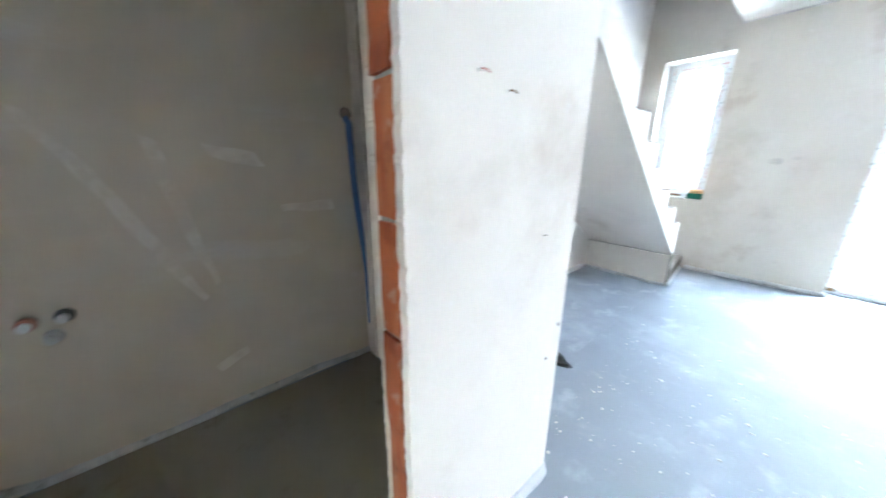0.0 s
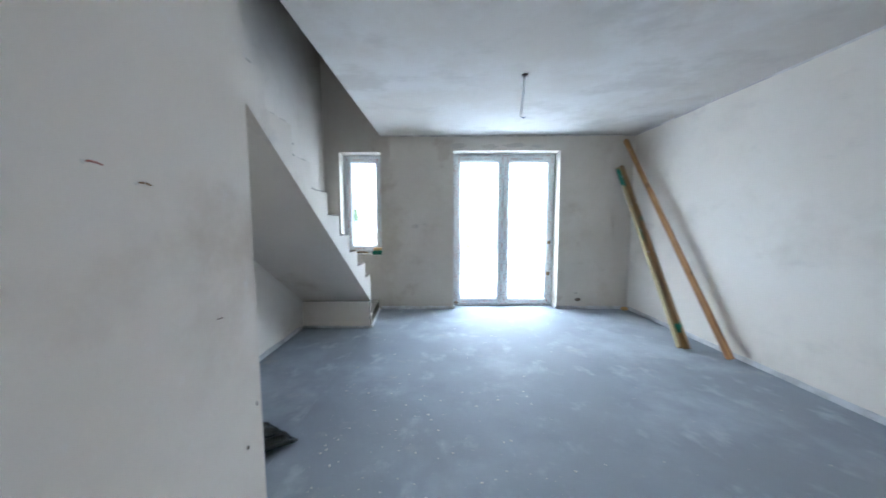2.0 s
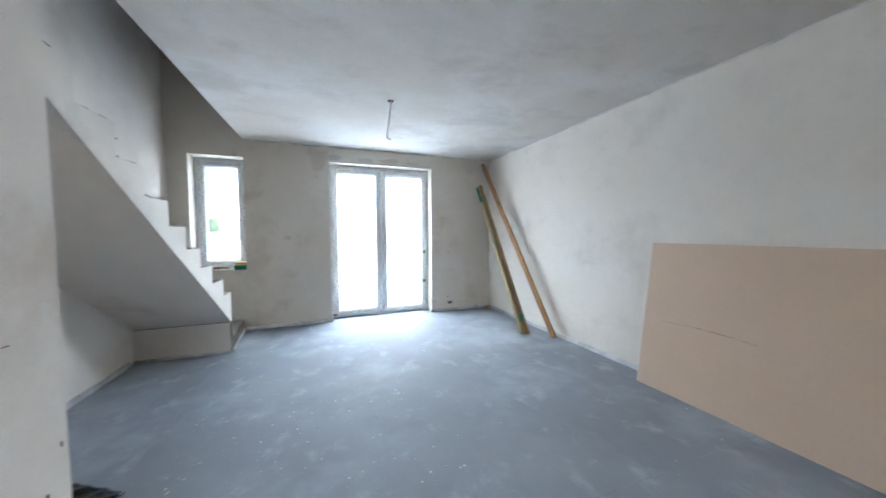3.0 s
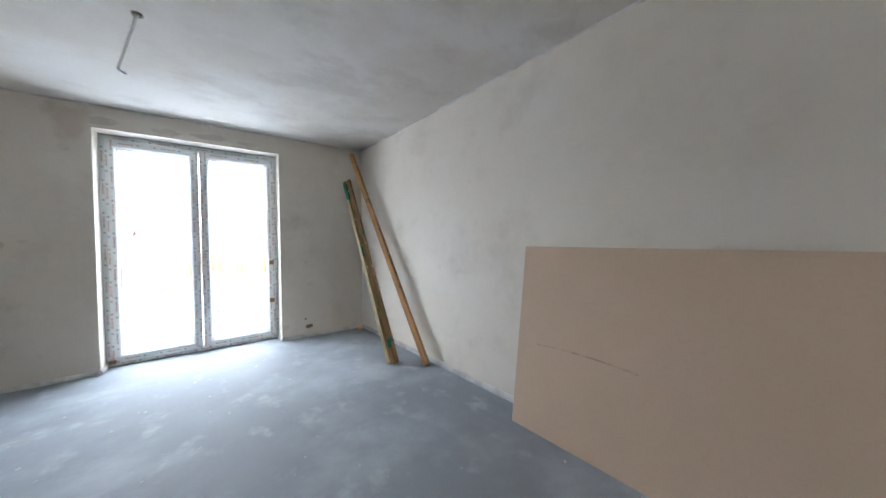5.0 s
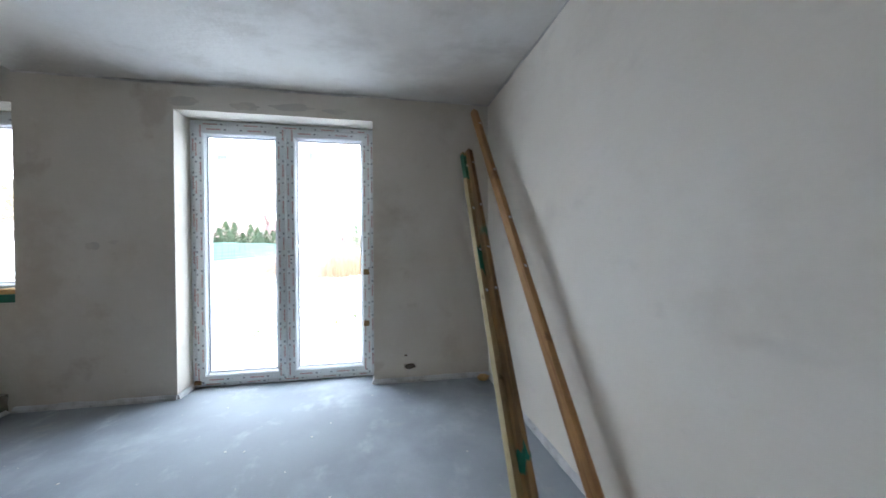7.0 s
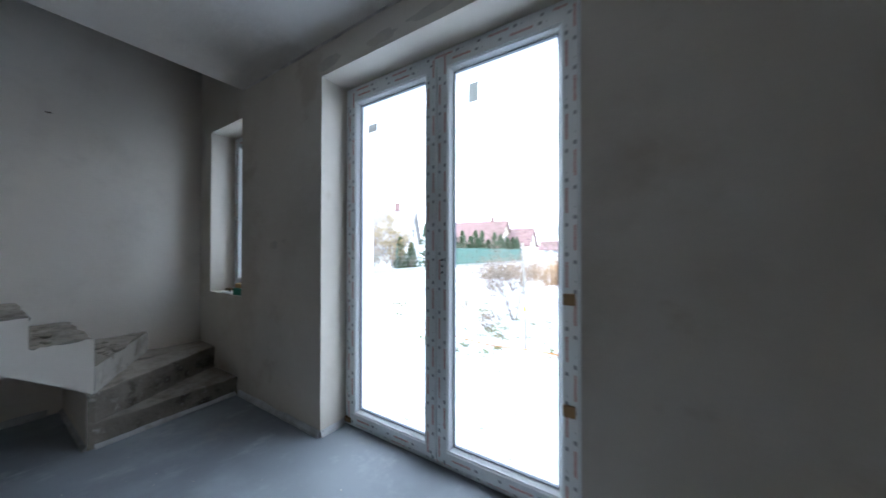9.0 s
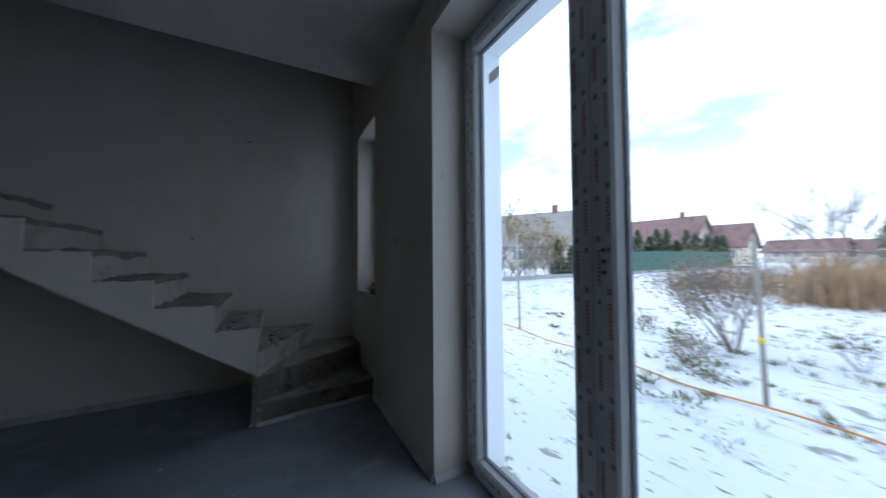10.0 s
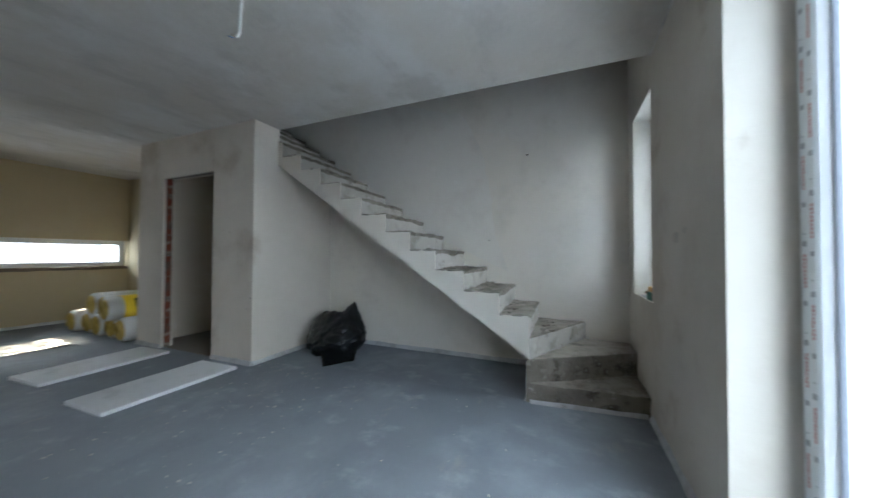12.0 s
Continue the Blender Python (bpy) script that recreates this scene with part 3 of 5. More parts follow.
for x, z, w, h in ((0.06, 2.36, 0.11, 0.035), (0.52, 2.345, 0.10, 0.03), (0.86, 2.36, 0.16, 0.03), (1.22, 2.35, 0.09, 0.025), (-0.55, 1.22, 0.05, 0.03), (-0.42, 1.25, 0.03, 0.015)):
    bm = bmesh.new()
    ring = []
    for i in range(28):
        a = 2 * math.pi * i / 28
        q = 1 + 0.5 * noise.noise(Vector((math.cos(a) * 1.6 + x * 9, math.sin(a) * 1.6, z * 5)))
        ring.append((x + w * q * math.cos(a), z + h * q * math.sin(a)))
    front = [bm.verts.new((u, NY - 0.0008, v)) for u, v in ring]
    back = [bm.verts.new((u, NY + 0.002, v)) for u, v in ring]
    bm.faces.new(front)
    for i in range(28):
        bm.faces.new((front[i], front[(i + 1) % 28], back[(i + 1) % 28], back[i]))
    thing("wall_smudge", bm, MORTAR_SMEAR, "thin grey mortar smudge on the plaster", "smudge", kind="structure")

# ---- windows ----
def bar_marks(bm_red, bm_grey, along, length, cx, cz, y, lanes, phase):
    """Printed bars of the protective film: along 'z' or 'x' from a start, in lanes across."""
    for k, lane in enumerate(lanes):
        s = phase + 0.16 * k - 0.32
        while s < length - 0.03:
            strokes = [(bm_red, 0.0125 * i, 0.0125 * i + 0.0085, 0.008 + 0.004 * ((i * 5) % 3) / 2, 0.0) for i in range(9)]
            strokes += [(bm_red, 0.0125 * i + 0.002, 0.0125 * i + 0.011, 0.0022, 0.004 - 0.008 * (i % 2)) for i in range(9)]
            strokes += [(bm_grey, 0.134, 0.152, 0.013, 0.0), (bm_grey, 0.172 + 0.012 * (k % 2), 0.177 + 0.012 * (k % 2), 0.004, 0.0), (bm_grey, 0.262, 0.278, 0.012, 0.0)]
            for bmx, a, b, wd, off in strokes:
                if s + b > length or s + a < 0:
                    continue
                if along == "z":
                    box(bmx, cx + lane + off - wd / 2, cx + lane + off + wd / 2, y - 0.0015, y + 0.001, cz + s + a, cz + s + b)
                else:
                    box(bmx, cx + s + a, cx + s + b, y - 0.0015, y + 0.001, cz + lane + off - wd / 2, cz + lane + off + wd / 2)
            s += 0.32


def profile_ring(bm, x0, x1, z0, z1, w, y0, y1, soft=0.006):
    """A mitred rectangular ring of a frame profile, with an eased inner and outer edge."""
    loops = []
    for inset, y in ((0, y1), (0, y0 + soft), (soft, y0), (w - soft, y0), (w, y0 + soft), (w, y1)):
        loops.append([bm.verts.new((x, y, z)) for x, z in
                      ((x0 + inset, z0 + inset), (x1 - inset, z0 + inset), (x1 - inset, z1 - inset), (x0 + inset, z1 - inset))])
    for a, b in zip(loops, loops[1:] + loops[:1]):
        for k in range(4):
            bm.faces.new((a[k], a[(k + 1) % 4], b[(k + 1) % 4], b[k]))


def bead_ring(bm, x0, x1, z0, z1, w, y):
    """A glazing bead that slopes from the sash face back to the glass, with a small nosing."""
    loops = []
    for inset, yy in ((-0.001, y + 0.05), (-0.001, y + 0.006), (0.004, y + 0.006), (0.007, y + 0.012), (w - 0.004, y + 0.029), (w, y + 0.033), (w, y + 0.05)):
        loops.append([bm.verts.new((x, yy, z)) for x, z in
                      ((x0 + inset, z0 + inset), (x1 - inset, z0 + inset), (x1 - inset, z1 - inset), (x0 + inset, z1 - inset))])
    for a, b in zip(loops, loops[1:] + loops[:1]):
        for k in range(4):
            bm.faces.new((a[k], a[(k + 1) % 4], b[(k + 1) % 4], b[k]))


def pane_face(bm, x0, x1, y, z0, z1, side):
    """One sheet of glass, its face turned to the room (side -1: towards -y)."""
    v = [bm.verts.new(p) for p in ((x0, y, z0), (x1, y, z0), (x1, y, z1), (x0, y, z1))]
    bm.faces.new(v if side < 0 else v[::-1])


def sash(parent, x0, x1, z0, z1, w, y, marks=True):
    bm = bmesh.new()
    profile_ring(bm, x0, x1, z0, z1, w, y, y + 0.07)
    s = part("sash", bm, TAPE, parent, "white sash under printed protective film")
    bm = bmesh.new()
    bead_ring(bm, x0 + w, x1 - w, z0 + w, z1 - w, 0.021, y)
    part("glazing_bead", bm, PVC, s, "pale glazing bead")
    bm = bmesh.new()
    profile_ring(bm, x0 + w + 0.021, x1 - w - 0.021, z0 + w + 0.021, z1 - w - 0.021, 0.003, y + 0.030, y + 0.05, 0.001)
    part("gasket", bm, GASKET, s, "dark rubber gasket")
    bm = bmesh.new()
    pane_face(bm, x0 + w + 0.012, x1 - w - 0.012, y + 0.036, z0 + w + 0.012, z1 - w - 0.012, -1)
    g = part("pane", bm, GLASS, s, "clear window pane", outward=False)
    g.visible_shadow = False
    if marks:
        r, q = bmesh.new(), bmesh.new()
        hgt, wid = z1 - z0, x1 - x0
        for cx in (x0 + w / 2, x1 - w / 2):
            bar_marks(r, q, "z", hgt, cx, z0, y, (-0.016, 0.018), 0.03)
        for cz in (z0 + w / 2, z1 - w / 2):
            bar_marks(r, q, "x", wid - 0.1, x0 + 0.08, cz, y, (0.0,), 0.02)
        part("red_print", r, RED_INK, s, "red bars printed on the film")
        part("grey_print", q, GREY_INK, s, "grey bars printed on the film")
    return s


FY = 5.588
door = empty("door_1", (0, 0, 0), "white plastic double balcony door under printed film", "door", kind="structure")
bm = bmesh.new()
profile_ring(bm, D0 - 0.01, D1 + 0.01, -0.005, DT - 0.0, 0.062, FY + 0.012, FY + 0.066)
part("door_frame", bm, TAPE, door, "white outer frame with printed film")
r, q = bmesh.new(), bmesh.new()
for cx in (D0 + 0.022, D1 - 0.022):
    bar_marks(r, q, "z", DT - 0.1, cx, 0.05, FY + 0.012, (0.0,), 0.05)
bar_marks(r, q, "x", 1.4, 0.05, DT - 0.03, FY + 0.012, (0.0,), 0.05)
bar_marks(r, q, "x", 1.4, 0.05, 0.022, FY + 0.012, (0.0,), 0.05)
part("red_print", r, RED_INK, door, "red bars printed on the film")
part("grey_print", q, GREY_INK, door, "grey bars printed on the film")
sash(door, D0 + 0.035, 0.757, 0.03, DT - 0.045, 0.070, FY - 0.006)
sash(door, 0.763, D1 - 0.035, 0.03, DT - 0.045, 0.070, FY - 0.006)
bm = bmesh.new()
for dz in (-0.034, 0.0, 0.034):
    tube(bm, [(0.80, FY - 0.012, 1.095 + dz), (0.80, FY + 0.002, 1.095 + dz)], 0.0065, sides=10)
part("handle_holes", bm, GASKET, door, "three dark bored holes for the missing handle")
for z in (0.494, 0.97):
    bm = bmesh.new()
    box(bm, 1.425, 1.475, FY - 0.02, FY - 0.004, z - 0.025, z + 0.025)
    bevel(bm, 0.004)
    part("packing_tab", bm, BROWN, door, "brown cardboard packing tab")
bm = bmesh.new()
box(bm, 0.02, 0.075, FY - 0.016, FY + 0.004, 0.03, 0.062)
bevel(bm, 0.003)
part("packing_tab", bm, BROWN, door, "brown cardboard packing tab")
for x, z, w, h in ((0.20, 1.955, 0.075, 0.05), (0.945, 1.96, 0.055, 0.10)):
    bm = bmesh.new()
    box(bm, x, x + w, FY + 0.024, FY + 0.0265, z, z + h)
    part("paper_sticker", bm, STICKER, door, "pale paper sticker on the glass")
bm = bmesh.new()
box(bm, D0 - 0.01, D1 + 0.01, FY + 0.0, FY + 0.2, -0.06, -0.008)
part("door_sill", bm, FENCE_GREY, door, "grey threshold under the door")

win = empty("window_1", (0, 0, 0), "narrow white plastic window beside the stairs", "window", kind="structure")
bm = bmesh.new()
profile_ring(bm, W0 - 0.01, W1 + 0.01, WB - 0.005, WT + 0.01, 0.062, FY + 0.012, FY + 0.066)
part("window_frame", bm, TAPE, win, "white outer frame with printed film")
sash(win, W0 + 0.035, W1 - 0.035, WB + 0.04, WT - 0.035, 0.07, FY - 0.006)

ribbon = empty("window_2", (0, 0, 0), "long low white kitchen window", "window", kind="structure")
bm = bmesh.new()
profile_ring(bm, R0 - 0.01, R1 + 0.01, -(RT + 0.01), -(RB - 0.01), 0.09, 0.0, 0.07)
bmesh.ops.transform(bm, matrix=Matrix.Translation((0, SY - 0.11, 0)) @ Matrix.Rotation(math.pi, 4, "X"), verts=bm.verts[:])
part("window_frame", bm, PVC, ribbon, "white plastic frame")
bm = bmesh.new()
pane_face(bm, R0 + 0.07, R1 - 0.07, SY - 0.147, RB + 0.07, RT - 0.07, 1)
g = part("pane", bm, GLASS, ribbon, "clear window pane", outward=False)
g.visible_shadow = False
bm = bmesh.new()
box(bm, R0, R1, SY - 0.10, SY + 0.03, RB - 0.05, RB + 0.0)
bmesh.ops.subdivide_edges(bm, edges=[e for e in bm.edges if e.calc_length() > 1], cuts=40)
rough(bm, 0.012, 6)
part("window_sill", bm, HOLE_DARK, ribbon, "dark rough edge below the window")


# ---- stairs ----
stairs = empty("staircase", (0, 0, 0), "raw concrete winder staircase with plastered flank, no railing", "staircase")
SX = -1.024
FY0 = 4.59                      # foot of the straight flight
YR = [4.59, 4.355, 4.06, 3.80, 3.55, 3.295, 3.02, 2.77, 2.51, 2.24, 1.975, 1.71, 1.45, 1.19, 0.93]
ZT = [0.654 + 0.1707 * k for k in range(14)]


def soffit(y):
    return 0.33 + (FY0 - y) * 0.667


def rough_step(name, outline, z0, z1, seed, parent):
    bm = bmesh.new()
    prism(bm, outline, z0, z1)
    top = [e for e in bm.edges if all(abs(v.co.z - z1) < 1e-5 for v in e.verts)]
    bmesh.ops.bevel(bm, geom=top, offset=0.012, segments=2, affect="EDGES", profile=0.6)
    bmesh.ops.triangulate(bm, faces=bm.faces[:])
    for _ in range(4):
        long = [e for e in bm.edges if e.calc_length() > 0.05]
        if not long:
            break
        bmesh.ops.subdivide_edges(bm, edges=long, cuts=1)
        bmesh.ops.triangulate(bm, faces=bm.faces[:])
    for v in bm.verts:
        if abs(v.co.z - z0) > 0.005:
            n = noise.noise_vector(v.co * 9 + Vector((seed, 0, 0)))
            f = noise.noise_vector(v.co * 26 + Vector((seed, 7, 0)))
            v.co.z += 0.010 * n.z + 0.006 * f.z
            if v.co.x < SX - 0.003:
                v.co.y += 0.008 * n.y + 0.004 * f.y
    return part(name, bm, CONCRETE, parent)


rough_step("winder_step", [(SX, FY0), (-1.095, NY), (WX, NY), (WX, FY0)], 0.0, 0.142, 1, stairs)
rough_step("winder_step", [(SX - 0.002, FY0), (-1.53, NY), (WX, NY), (WX, FY0)], 0.135, 0.325, 2, stairs)
rough_step("winder_step", [(SX - 0.004, FY0), (WX, 5.02), (WX, FY0)], 0.318, 0.492, 3, stairs)
bm = bmesh.new()
prism(bm, [(SX - 0.006, FY0 + 0.004), (SX - 0.004, FY0 + 0.012), (WX, 5.032), (WX, 5.021)], 0.325, 0.478)
part("riser_plaster", bm, RISER_PLASTER, stairs, "patchy whitish riser")
for k in range(14):
    y1, y0 = YR[k], YR[k + 1]
    bm = bmesh.new()
    side_prism(bm, [(y1, max(soffit(y1), 0.3)), (y1, ZT[k] - 0.012), (y1 - 0.012, ZT[k]), (y0 + 0.0, ZT[k]), (y0, soffit(y0))], WX, SX - 0.01)
    bmesh.ops.triangulate(bm, faces=bm.faces[:])
    for _ in range(4):
        long = [e for e in bm.edges if e.calc_length() > 0.06]
        if not long:
            break
        bmesh.ops.subdivide_edges(bm, edges=long, cuts=1)
        bmesh.ops.triangulate(bm, faces=bm.faces[:])
    for v in bm.verts:
        if v.co.z > ZT[k] - 0.03:
            n = noise.noise_vector(v.co * 11 + Vector((k, 0, 0)))
            f = noise.noise_vector(v.co * 31 + Vector((k, 4, 0)))
            v.co.z += 0.012 * n.z + 0.009 * f.z
            if v.co.y > y1 - 0.02:
                v.co.y += 0.016 * f.y + 0.010
    part("step", bm, CONCRETE, stairs, "raw dusty concrete step with light tinted onto its top")
    bm = bmesh.new()
    zb = (ZT[k - 1] if k else 0.492) - 0.012
    rows_ = []
    for i in range(31):
        x = SX - 0.008 + (WX - SX + 0.008) * i / 30
        zt = ZT[k] - 0.030 - 0.024 * abs(noise.noise(Vector((x * 9, k * 3.1, 0)))) - 0.035 * max(0, noise.noise(Vector((x * 3, k * 7.7, 2))))
        rows_.append([bm.verts.new(p) for p in ((x, y1 - 0.004, zb), (x, y1 + 0.007, zb), (x, y1 + 0.006, zt), (x, y1 - 0.004, zt + 0.004))])
    for p, q in zip(rows_, rows_[1:]):
        for i in range(4):
            bm.faces.new((p[i], q[i], q[(i + 1) % 4], p[(i + 1) % 4]))
    bm.faces.new(rows_[0])
    bm.faces.new(rows_[-1][::-1])
    part("riser_plaster", bm, RISER_PLASTER, stairs, "patchy whitish riser")
rub = random.Random(5)
bm = bmesh.new()
for _ in range(420):
    k = rub.randrange(-1, 12)
    if k < 0:
        x, y, z = rub.uniform(-1.75, -1.2), rub.uniform(4.66, 4.8), 0.492
    else:
        x, y, z = rub.uniform(WX + 0.02, SX - 0.03), YR[k + 1] + abs(rub.gauss(0.01, 0.05)), ZT[k]
    s = 0.005 + 0.024 * rub.random() ** 2.5
    m = Matrix.Translation((x, min(y, YR[k] - 0.02) if k >= 0 else y, z + 0.002)) @ Matrix.Rotation(rub.uniform(0, 6.3), 4, "Z") @ Matrix.Diagonal((s * rub.uniform(0.8, 2.2), s, s * 0.7, 1))
    bmesh.ops.create_icosphere(bm, subdivisions=1, radius=1, matrix=m)
tagged(part("mortar_rubble", bm, CONCRETE, stairs, "crumbled mortar left on the steps"), kind="stuff")
# plastered flank with the saw-tooth outline
top = []
for k in range(14):
    top.append((YR[k] + 0.006, ZT[k] - 0.008))
    for i in range(1, 10):
        y = YR[k] + (YR[k + 1] - YR[k]) * i / 10
        top.append((y, ZT[k] - 0.008 + 0.010 * noise.noise(Vector((y * 26, k, 0))) + 0.008 * noise.noise(Vector((y * 70, k, 3)))))
    top.append((YR[k + 1] + 0.0061, ZT[k] - 0.004))
top = [(y, z) for y, z in top if y > PY + 0.001]
top.append((PY + 0.001, top[-1][1]))
bm = bmesh.new()
cols = []
for y, z in top:
    zb = soffit(min(y, FY0)) - 0.004
    cols.append([bm.verts.new(p) for p in ((SX, y, z), (SX, y, zb), (SX - 0.010, y, zb), (SX - 0.010, y, z))])
for a, b in zip(cols, cols[1:]):
    for k in range(4):
        bm.faces.new((a[k], b[k], b[(k + 1) % 4], a[(k + 1) % 4]))
bm.faces.new(cols[0])
bm.faces.new(cols[-1][::-1])
part("flank_plaster", bm, PLASTER_WHITE, stairs, "smooth white plastered flank")
bm = bmesh.new()
side_prism(bm, [(FY0, soffit(FY0) - 0.005), (FY0, soffit(FY0) + 0.002), (1.0, soffit(1.0) + 0.002), (1.0, soffit(1.0) - 0.005)], WX, SX)
part("soffit_plaster", bm, PLASTER_WHITE, stairs, "white plastered underside")
bm = bmesh.new()
box(bm, WX, SX - 0.010, FY0 - 0.02, FY0 + 0.0, 0.0, 0.32)
part("base_plaster", bm, PLASTER_WHITE, stairs, "white plastered wall under the lowest steps")
bm = bmesh.new()
box(bm, SX - 0.009, SX + 0.002, FY0 - 0.019, FY0 + 0.012, 0.0, 0.318)
bmesh.ops.subdivide_edges(bm, edges=bm.edges[:], cuts=6, use_grid_fill=True)
rough(bm, 0.003, 18, 4)
part("corner_edge", bm, CONCRETE, stairs, "raw chipped concrete corner")


# ---- loose things indoors ----
def batten(name, foot, top, w, d, mat, label, twist=0.0, paint=(), edge=0.0):
    """A sawn timber leaning from its foot to its top, with painted stretches."""
    foot, top = Vector(foot), Vector(top)
    ax = (top - foot)
    length = ax.length
    ob = empty(name, (0, 0, 0), label, "timber", "timbers leaning in the corner")
    m = Matrix.Translation(foot) @ ax.to_track_quat("Z", "Y").to_matrix().to_4x4() @ Matrix.Rotation(twist, 4, "Z")
    ob.matrix_basis = m

    bm = bmesh.new()
    box(bm, -w / 2, w / 2, -d / 2, d / 2, 0, length)
    bevel(bm, 0.003, 2)
    bmesh.ops.subdivide_edges(bm, edges=[e for e in bm.edges if e.calc_length() > 1], cuts=12)
    for v in bm.verts:
        v.co.x += 0.006 * math.sin(v.co.z / length * 3.1)
    part("beam", bm, mat, ob)
    if edge:
        bm = bmesh.new()
        box(bm, w / 2 - 0.001, w / 2 + 0.0028, -d / 2 + 0.001, d / 2 - 0.001, 0.004, length * edge)
        bmesh.ops.subdivide_edges(bm, edges=[e for e in bm.edges if e.calc_length() > 1], cuts=12)
        for v in bm.verts:
            v.co.x += 0.006 * math.sin(v.co.z / length * 3.1)
        part("sawn_edge", bm, PINE, ob, "pale freshly sawn edge")
    for k, f in enumerate((0.93, 0.72, 0.55, 0.41)):
        bm = bmesh.new()
        fz = f * length + 0.03 * k
        q = [(-0.3, 0), (0.1, -0.012), (0.35, 0.004), (0.0, 0.014)]
        bend = 0.006 * math.sin(f * 3.1)
        bm.faces.new([bm.verts.new((u * w * 0.7 + bend, d / 2 + 0.0016, fz + v)) for u, v in q])
        part("paint_fleck", bm, PIPE_WHITE, ob, "small white plaster splash")
    # brushed paint with ragged ends
    for z0, z1 in paint:
        bm = bmesh.new()
        per = []
        for k in range(40):
            s = k / 40 * 4
            q, f = int(s), s - int(s)
            u = ((-1 + 2 * f, -1), (1, -1 + 2 * f), (1 - 2 * f, 1), (-1, 1 - 2 * f))[q]
            per.append((u[0] * (w / 2 + 0.0012), u[1] * (d / 2 + 0.0012)))
        lo, hi = [], []
        for k, (x, y) in enumerate(per):
            bend = 0.006 * math.sin((z0 + z1) / 2 * 3.1)
            n0 = noise.noise(Vector((x * 40, y * 40, z0 * 7)))
            n1 = noise.noise(Vector((x * 40, y * 40, z1 * 9 + 3)))
            lo.append(bm.verts.new((x + bend, y, z0 * length + 0.06 * n0)))
            hi.append(bm.verts.new((x + bend, y, z1 * length + 0.06 * n1)))
        for k in range(40):
            m_ = (k + 1) % 40
            bm.faces.new((lo[k], lo[m_], hi[m_], hi[k]))
        part("paint_coat", bm, GREEN_PAINT, ob, "dark green paint smears")
    return ob


batten("timber_board", (2.242, 3.938, 0.012), (2.325, 5.362, 2.03), 0.056, 0.036, WOOD_OLIVE, "weathered board with a pale sawn edge and green paint", 0.55, [(0.87, 0.985), (0.50, 0.585)], 0.865)
batten("timber_board", (2.295, 3.913, 0.012), (2.372, 5.360, 2.06), 0.046, 0.05, WOOD_DARK, "weathered reddish brown board leaning on the wall", 0.55, [(0.075, 0.10)])
batten("timber_batten", (2.505, 3.675, 0.012), (2.425, 5.374, 2.42), 0.052, 0.052, PINE_ORANGE, "long orange-brown pine batten leaning in the corner", 0.4, [])

# lump of cured foam left in the corner
bm = bmesh.new()
bmesh.ops.create_icosphere(bm, subdivisions=3, radius=1)
for v in bm.verts:
    c = v.co * (1 + 0.3 * noise.noise(v.co * 2.1) + 0.12 * noise.noise(v.co * 5))
    v.co = Vector((c.x * 0.05, c.y * 0.035, max(0.0, c.z * 0.03 + 0.02)))
ob = thing("foam_lump", bm, SPONGE, "small brown lump of cured foam on the floor by the wall", "foam lump", smooth=True)
ob.matrix_basis = pose(2.49, 5.32, 0.0)

# plasterboard leaning on the long wall
SCUFF_A, SCUFF_B = (0.15, 0.556), (0.742, 0.551)


def plasterboard():
    L, Hh = 2.6, 1.2
    y1 = 2.57
    foot = Vector((2.452, y1, 0.0))
    top = Vector((2.452 + 0.155, y1, math.sqrt(Hh * Hh - 0.155 ** 2)))
    ob = empty("plasterboard", (0, 0, 0), "pinkish brown plasterboard sheet leaning on the wall", "plasterboard")
    up = (top - foot).normalized()
    along = Vector((0.032, -1, 0)).normalized()
    nrm = along.cross(up).normalized()
    if nrm.x > 0:
        nrm = -nrm
    m = Matrix((( along.x, up.x, nrm.x, foot.x), (along.y, up.y, nrm.y, foot.y), (along.z, up.z, nrm.z, foot.z), (0, 0, 0, 1)))
    ob.matrix_basis = m
    bm = bmesh.new()
    box(bm, 0, L, 0, Hh, -0.0125, -0.001)
    part("gypsum_core", bm, BOARD_EDGE, ob, "white gypsum edge")
    bm = bmesh.new()
    box(bm, 0.0015, L - 0.0015, 0.0015, Hh - 0.0015, -0.001, 0.0004)
    part("face_paper", bm, BOARD_PAPER, ob, "pinkish brown face paper")
    bm = bmesh.new()
    k = 40
    rows = []
    for i in range(k + 1):
        t = i / k
        x = SCUFF_A[0] + (SCUFF_B[0] - SCUFF_A[0]) * t
        y = SCUFF_A[1] + (SCUFF_B[1] - SCUFF_A[1]) * t + 0.014 * math.sin(t * 3.1)
        w = (0.004 + 0.009 * t) * (0.3 + 1.1 * abs(noise.noise(Vector((t * 11, 0, 0))))) + 0.0008
        rows.append((bm.verts.new((x, y - w, 0.0010)), bm.verts.new((x, y + w, 0.0010))))
    for a, b in zip(rows, rows[1:]):
        bm.faces.new((a[0], b[0], b[1], a[1]))
    part("scuff_mark", bm, SCUFF, ob, "long dark scuff across the paper")


plasterboard()

